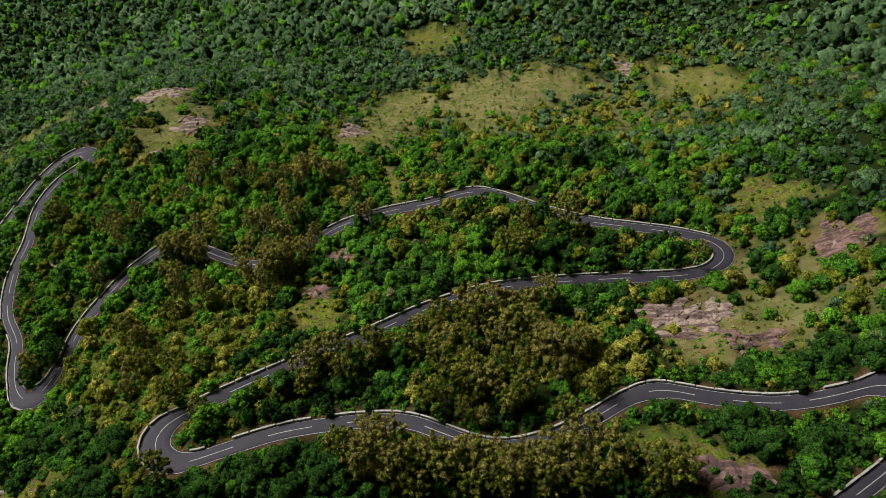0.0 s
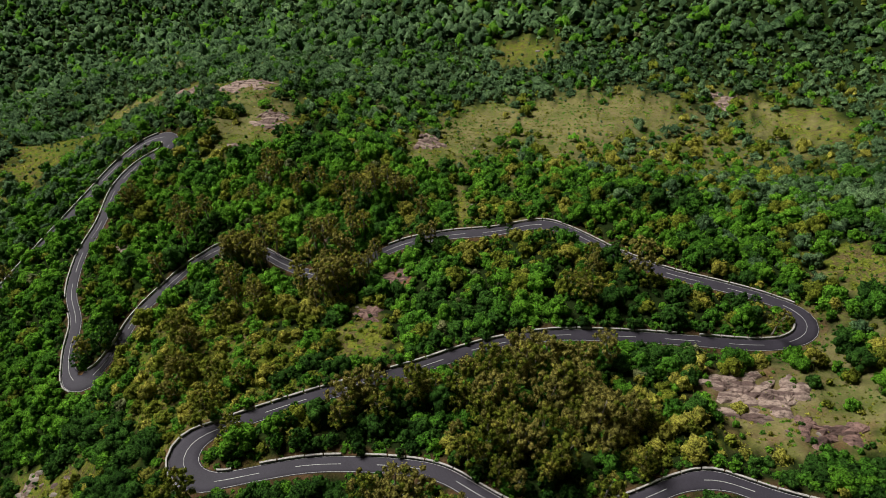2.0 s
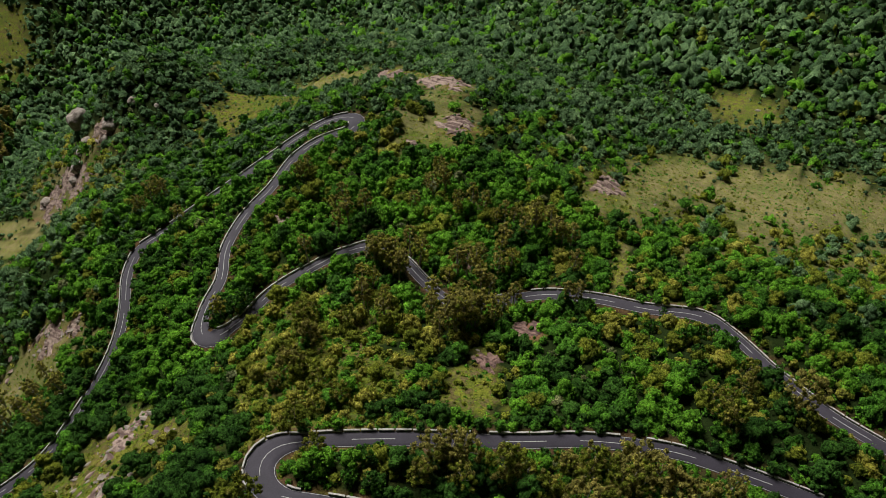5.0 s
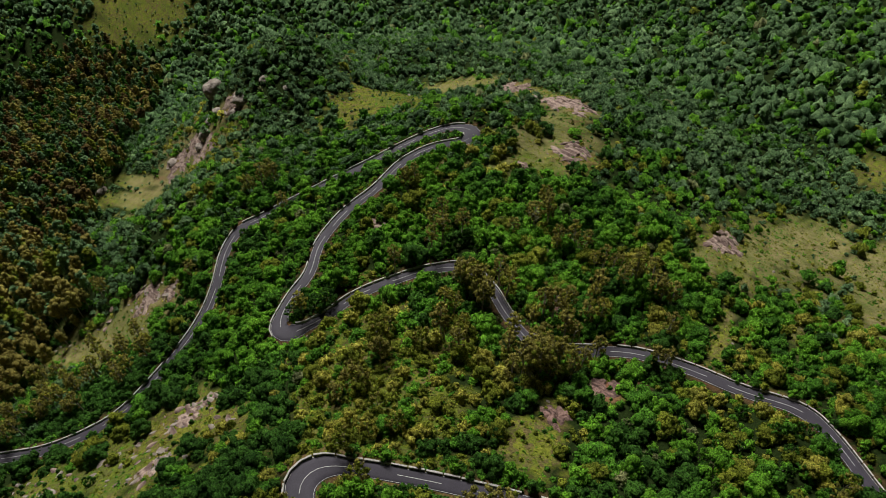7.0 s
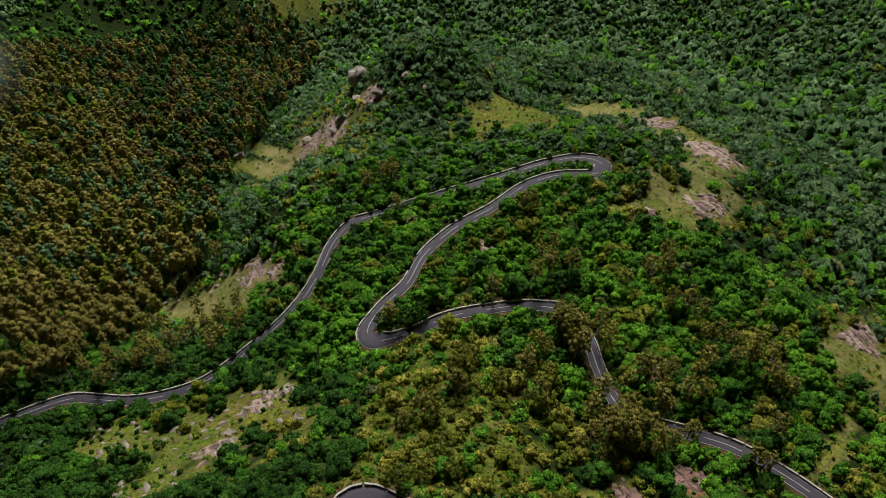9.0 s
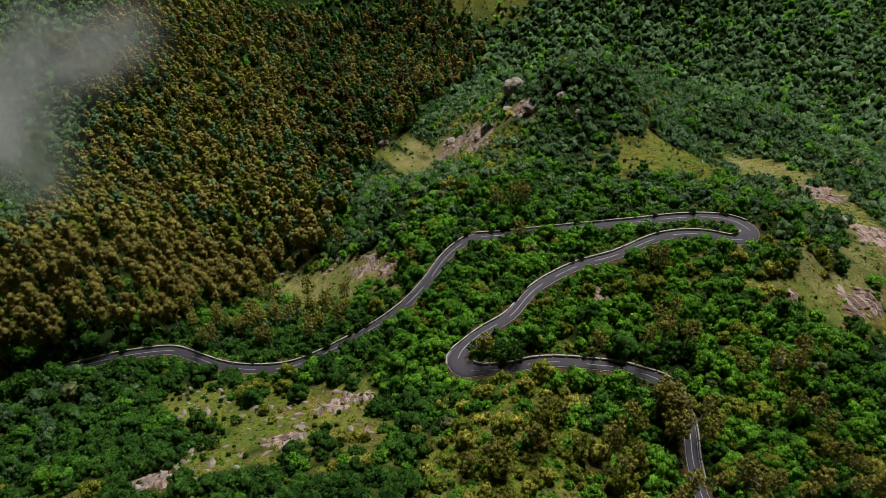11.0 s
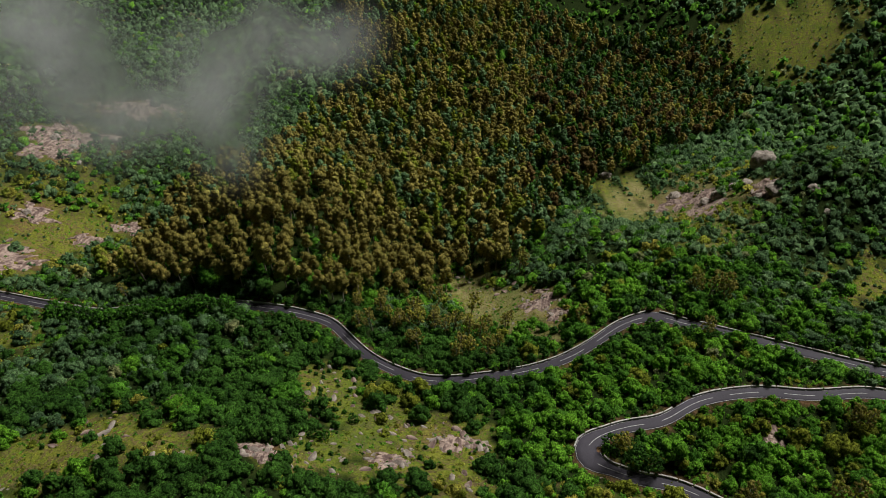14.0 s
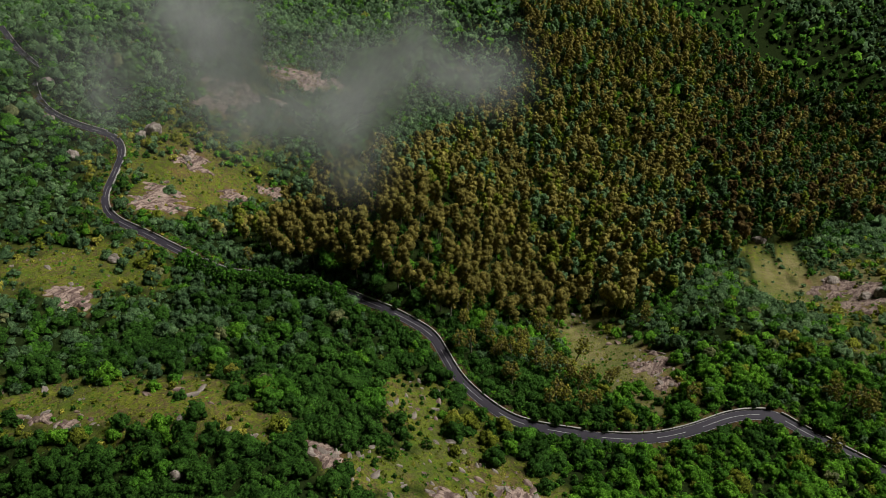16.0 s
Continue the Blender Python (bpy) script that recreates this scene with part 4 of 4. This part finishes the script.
# ---------------------------------------------------------------- rocks
def outcrop(zone, mat, lift, seed, label):
    """Bare sheet rock following the slope, broken into rounded slabs."""
    cx, cy, a, b, turn = zone
    c, s = math.cos(radians(turn)), math.sin(radians(turn))
    rings, seg = 10, 28
    vs = []
    for i in range(rings + 1):
        for k in range(seg):
            t = 2 * math.pi * k / seg
            wob = 1 + 0.22 * math.sin(3 * t + seed) + 0.16 * math.sin(5 * t + 2 * seed) + 0.1 * math.sin(9 * t + seed * 3)
            r = i / rings * wob
            u, v = a * r * math.cos(t), b * r * math.sin(t)
            vs.append((cx + u * c - v * s, cy + u * s + v * c, i / rings))
    vs = np.array(vs)
    x, y, q = vs.T
    slab = np.abs(ripple(x, y, 4.0, seed)) ** 0.5 * 0.9 + 0.45 * ripple(x, y, 9, seed + 5) + 0.25 * ripple(x, y, 1.8, seed + 9)
    z = ground(x, y) + lift * (1 - q**3) * (0.45 + 0.6 * slab) - 0.5 * q**4
    i = (np.arange(rings)[:, None] * seg + np.arange(seg)[None]).ravel()
    j = (np.arange(rings)[:, None] * seg + (np.arange(seg)[None] + 1) % seg).ravel()
    me = mesh_from("rock_outcrop", np.stack([x, y, z], -1), np.stack([i, i + seg, j + seg, j], -1), [mat], False)
    tagged(new("rock_outcrop", me), label, "rock")


def outcrop_cluster(zone, mat, seed):
    """Several slabs side by side within a patch, with grass between them."""
    rng = np.random.default_rng(300 + seed)
    cx, cy, a, b, turn = zone
    c, s = math.cos(radians(turn)), math.sin(radians(turn))
    count = int(np.clip(a * b / 28, 2, 7))
    for k in range(count):
        r, t = math.sqrt((k + 0.3) / count) * 0.75, 2.4 * k + seed
        u, v = a * r * math.cos(t), b * r * math.sin(t)
        size = math.sqrt(a * b / count) * rng.uniform(0.85, 1.25)
        x, y = cx + u * c - v * s, cy + u * s + v * c
        d, _, h = road_near([x], [y])
        if d[0] > h[0] + 0.6 * size:
            outcrop((x, y, size * rng.uniform(0.9, 1.4), size * rng.uniform(0.45, 0.8), turn + rng.normal(0, 25)), mat, rng.uniform(0.8, 1.5), seed * 7 + k, "bare weathered sheet rock breaking through the slope")


for n, zone in enumerate(ROCK):
    outcrop_cluster(zone, RED_ROCK if n in RED_ONES else GRANITE, n)


def boulder(x, y, size, squash, mat, label, seed):
    """A rounded granite boulder, half sunk into the slope."""
    bm = bmesh.new()
    bmesh.ops.create_icosphere(bm, subdivisions=4, radius=1.0)
    for v in bm.verts:
        p = v.co * 1.3 + Vector((seed * 3.1, seed, 0))
        k = 1 + 0.28 * noise.noise(p) + 0.1 * noise.noise(p * 2.7) + 0.04 * noise.noise(p * 7)
        v.co = Vector((v.co.x * k, v.co.y * k * 0.85, v.co.z * k * squash)) * size
    me = bpy.data.meshes.new("boulder")
    bm.to_mesh(me)
    bm.free()
    me.materials.append(mat)
    me.polygons.foreach_set("use_smooth", np.full(len(me.polygons), True))
    ob = new("boulder", me)
    ob.matrix_basis = pose(x, y, float(ground(np.array([x]), np.array([y]))[0]) + size * squash * 0.3, 0, 0, seed * 47 % 360)
    tagged(ob, label, "boulder")


# Boulders: east, north, radius, height share.
BOULDERS = [
    (-433, 280, 8.7, 1.1), (-381, 270, 6.1, 0.6), (-411, 250, 5.9, 0.6), (-445, 233, 5.1, 0.5),
    (-369, 285, 3.7, 0.7), (-504, 189, 5.1, 0.6), (-364, -261, 6.2, 0.9), (-353, -263, 4.1, 0.8),
    (-304, -276, 4.9, 0.9), (-379, -377, 5.6, 0.8), (-114, -12, 2.4, 0.9), (-133, 9, 2.1, 0.7),
    (-248, -263, 3.8, 0.8), (-223, -160, 3.8, 0.8), (-335, -331, 4.9, 0.8), (-104, -22, 2.0, 0.8),
    (-196, 360, 2.9, 0.8), (-415, 259, 3.6, 0.6), (-408, 264, 4.3, 0.6), (-379, 269, 4.7, 0.6),
    (-408, 250, 3.5, 0.6), (-408, 242, 4.3, 0.6), (-381, 262, 3.2, 0.6), (-369, 286, 2.3, 0.6),
    (-348, 287, 2.3, 0.6), (-448, -245, 3.4, 0.6), (-458, -265, 4.5, 0.6), (-424, -227, 2.8, 0.6),
    (-349, -221, 3.4, 0.6), (-383, -236, 2.7, 0.6), (-473, -225, 3.5, 0.6), (-507, -216, 3.1, 0.6),
    (-409, -240, 2.2, 0.6), (-556, -368, 2.4, 0.6),
]
for n, (x, y, r, q) in enumerate(BOULDERS):
    boulder(x, y, r, q, PALE_ROCK, "pale rounded granite boulder half sunk in the slope", n + 1)


STONES = []
rng = np.random.default_rng(8)
for cx, cy, a, b, turn in ROCK + GRASS + GRASS_FAR[-6:]:
    for _ in range(13 if -300 < cx < -90 and cy < 160 else 1):
        r, t = math.sqrt(rng.random()) * 1.15, rng.uniform(0, 6.3)
        c, s = math.cos(radians(turn)), math.sin(radians(turn))
        u, v = a * r * math.cos(t), b * r * math.sin(t)
        STONES.append((cx + u * c - v * s, cy + u * s + v * c, min(float(rng.gamma(2.2, 0.34)) + 0.3, 1.7)))
first = {}
for n, (x, y, r) in enumerate(STONES):
    d, _, h = road_near([x], [y])
    if d[0] < h[0] + r + 0.8:
        continue
    k = n % 6
    m = pose(x, y, float(ground(np.array([x]), np.array([y]))[0]) + 0.12 * r, float(rng.uniform(-20, 20)), 0, float(rng.uniform(0, 360))) @ Matrix.Diagonal((r * float(rng.uniform(0.9, 1.9)), r * 0.75, r * float(rng.uniform(0.22, 0.45)), 1))
    if k not in first:
        bm = bmesh.new()
        bmesh.ops.create_icosphere(bm, subdivisions=2, radius=1.0)
        for w in bm.verts:
            p = w.co * 1.4 + Vector((k * 5.0, 2.0, 0))
            w.co *= 1 + 0.35 * noise.noise(p) + 0.12 * noise.noise(p * 3)
        me = bpy.data.meshes.new("stone")
        bm.to_mesh(me)
        bm.free()
        me.materials.append((PALE_ROCK, GRANITE, PALE_ROCK)[k % 3])
        first[k] = tagged(new("stone", me), "weathered granite stone lying in the grass", "stone", "stones on the slope")
        first[k].matrix_basis = m
    else:
        copy_thing(first[k], m).matrix_basis = m


# ---------------------------------------------------------------- drifting mist
def build_mist():
    """A low bank of mist over the plantation's edge: a few thin veils, one above the other."""
    m = bpy.data.materials.new("mist")
    m.use_nodes = True
    n, l = m.node_tree.nodes, m.node_tree.links
    n.remove(n["Principled BSDF"])
    d, t, tr = n.new("ShaderNodeBsdfDiffuse"), n.new("ShaderNodeBsdfTranslucent"), n.new("ShaderNodeBsdfTransparent")
    for s in (d, t):
        s.inputs["Color"].default_value = (0.88, 0.9, 0.93, 1)
    both, out = n.new("ShaderNodeMixShader"), n.new("ShaderNodeMixShader")
    l.new(d.outputs[0], both.inputs[1])
    l.new(t.outputs[0], both.inputs[2])
    soft = noise_node(n, l, 0.05, 5, 0.6, 0.4)
    a = n.new("ShaderNodeAttribute")
    a.attribute_name = "veil_amount"
    k = n.new("ShaderNodeMapRange")
    k.inputs["From Min"].default_value, k.inputs["From Max"].default_value = 0.28, 0.66
    l.new(soft.outputs["Fac"], k.inputs["Value"])
    f = n.new("ShaderNodeMath")
    f.operation = "MULTIPLY"
    l.new(k.outputs[0], f.inputs[0])
    l.new(a.outputs["Fac"], f.inputs[1])
    l.new(f.outputs[0], out.inputs["Fac"])
    l.new(tr.outputs[0], out.inputs[1])
    l.new(both.outputs[0], out.inputs[2])
    l.new(out.outputs[0], n["Material Output"].inputs["Surface"])
    mist = tagged(new("mist_bank"), "thin grey mist drifting over the trees", "mist")
    back = Vector((-0.72, -0.37, -0.59)).normalized()          # the bank leans against the slope
    along = Vector((-0.457, 0.889, 0.0))
    along = (along - back * along.dot(back)).normalized()
    rise = along.cross(back)
    g = np.linspace(-1, 1, 90)
    U, V = np.meshgrid(110 * g - 25, 75 * g + 8)
    u, v = U.ravel(), V.ravel()
    i = (np.arange(89)[:, None] * 90 + np.arange(89)[None]).ravel()
    for layer in range(3):
        deep = 16 * layer + 5 * ripple(u, v, 60, 60 + layer) + 0.0016 * (u * u + v * v)
        at = np.array((-165, 31, 47)) + u[:, None] * np.array(along) + v[:, None] * np.array(rise) + deep[:, None] * np.array(back)
        amount = np.zeros(len(u))
        for cu, cv, a_, b_, thick in MIST_PUFFS:
            amount = 1 - (1 - amount) * (1 - 0.96 * thick * np.exp(-0.75 * (((u - cu) / a_) ** 2 + ((v - cv) / b_) ** 2)))
        amount *= np.clip(1.2 - 1.2 * np.maximum(np.abs(u + 25) / 110, np.abs(v - 8) / 75) ** 4, 0, 1)
        me = mesh_from("veil", at, np.stack([i, i + 1, i + 91, i + 90], -1), [m], True)
        attr = me.attributes.new("veil_amount", "FLOAT", "POINT")
        attr.data.foreach_set("value", amount.astype(np.float32))
        part("veil", me, mist)


# Thicker places in the mist: along, up, half width, half height, thickness.
MIST_PUFFS = [
    (-26, 19, 9, 9, 0.9), (-26, 9, 7, 7, 0.75), (-20, -1, 9, 6, 0.45), (-10, -3, 9, 6, 0.45),
    (-2, -1, 7, 5, 0.45), (6, -6, 6, 7, 0.75), (4, -14, 6, 6, 0.45), (14, 4, 7, 7, 0.65),
    (21, 12, 4, 6, 0.55), (28, 5, 8, 5, 0.65), (37, 3, 6, 5, 0.35), (-37, 9, 13, 10, 0.3),
    (-49, 15, 14, 9, 0.25), (-62, 7, 8, 12, 0.35), (-3, 10, 12, 7, 0.25),
]
build_mist()
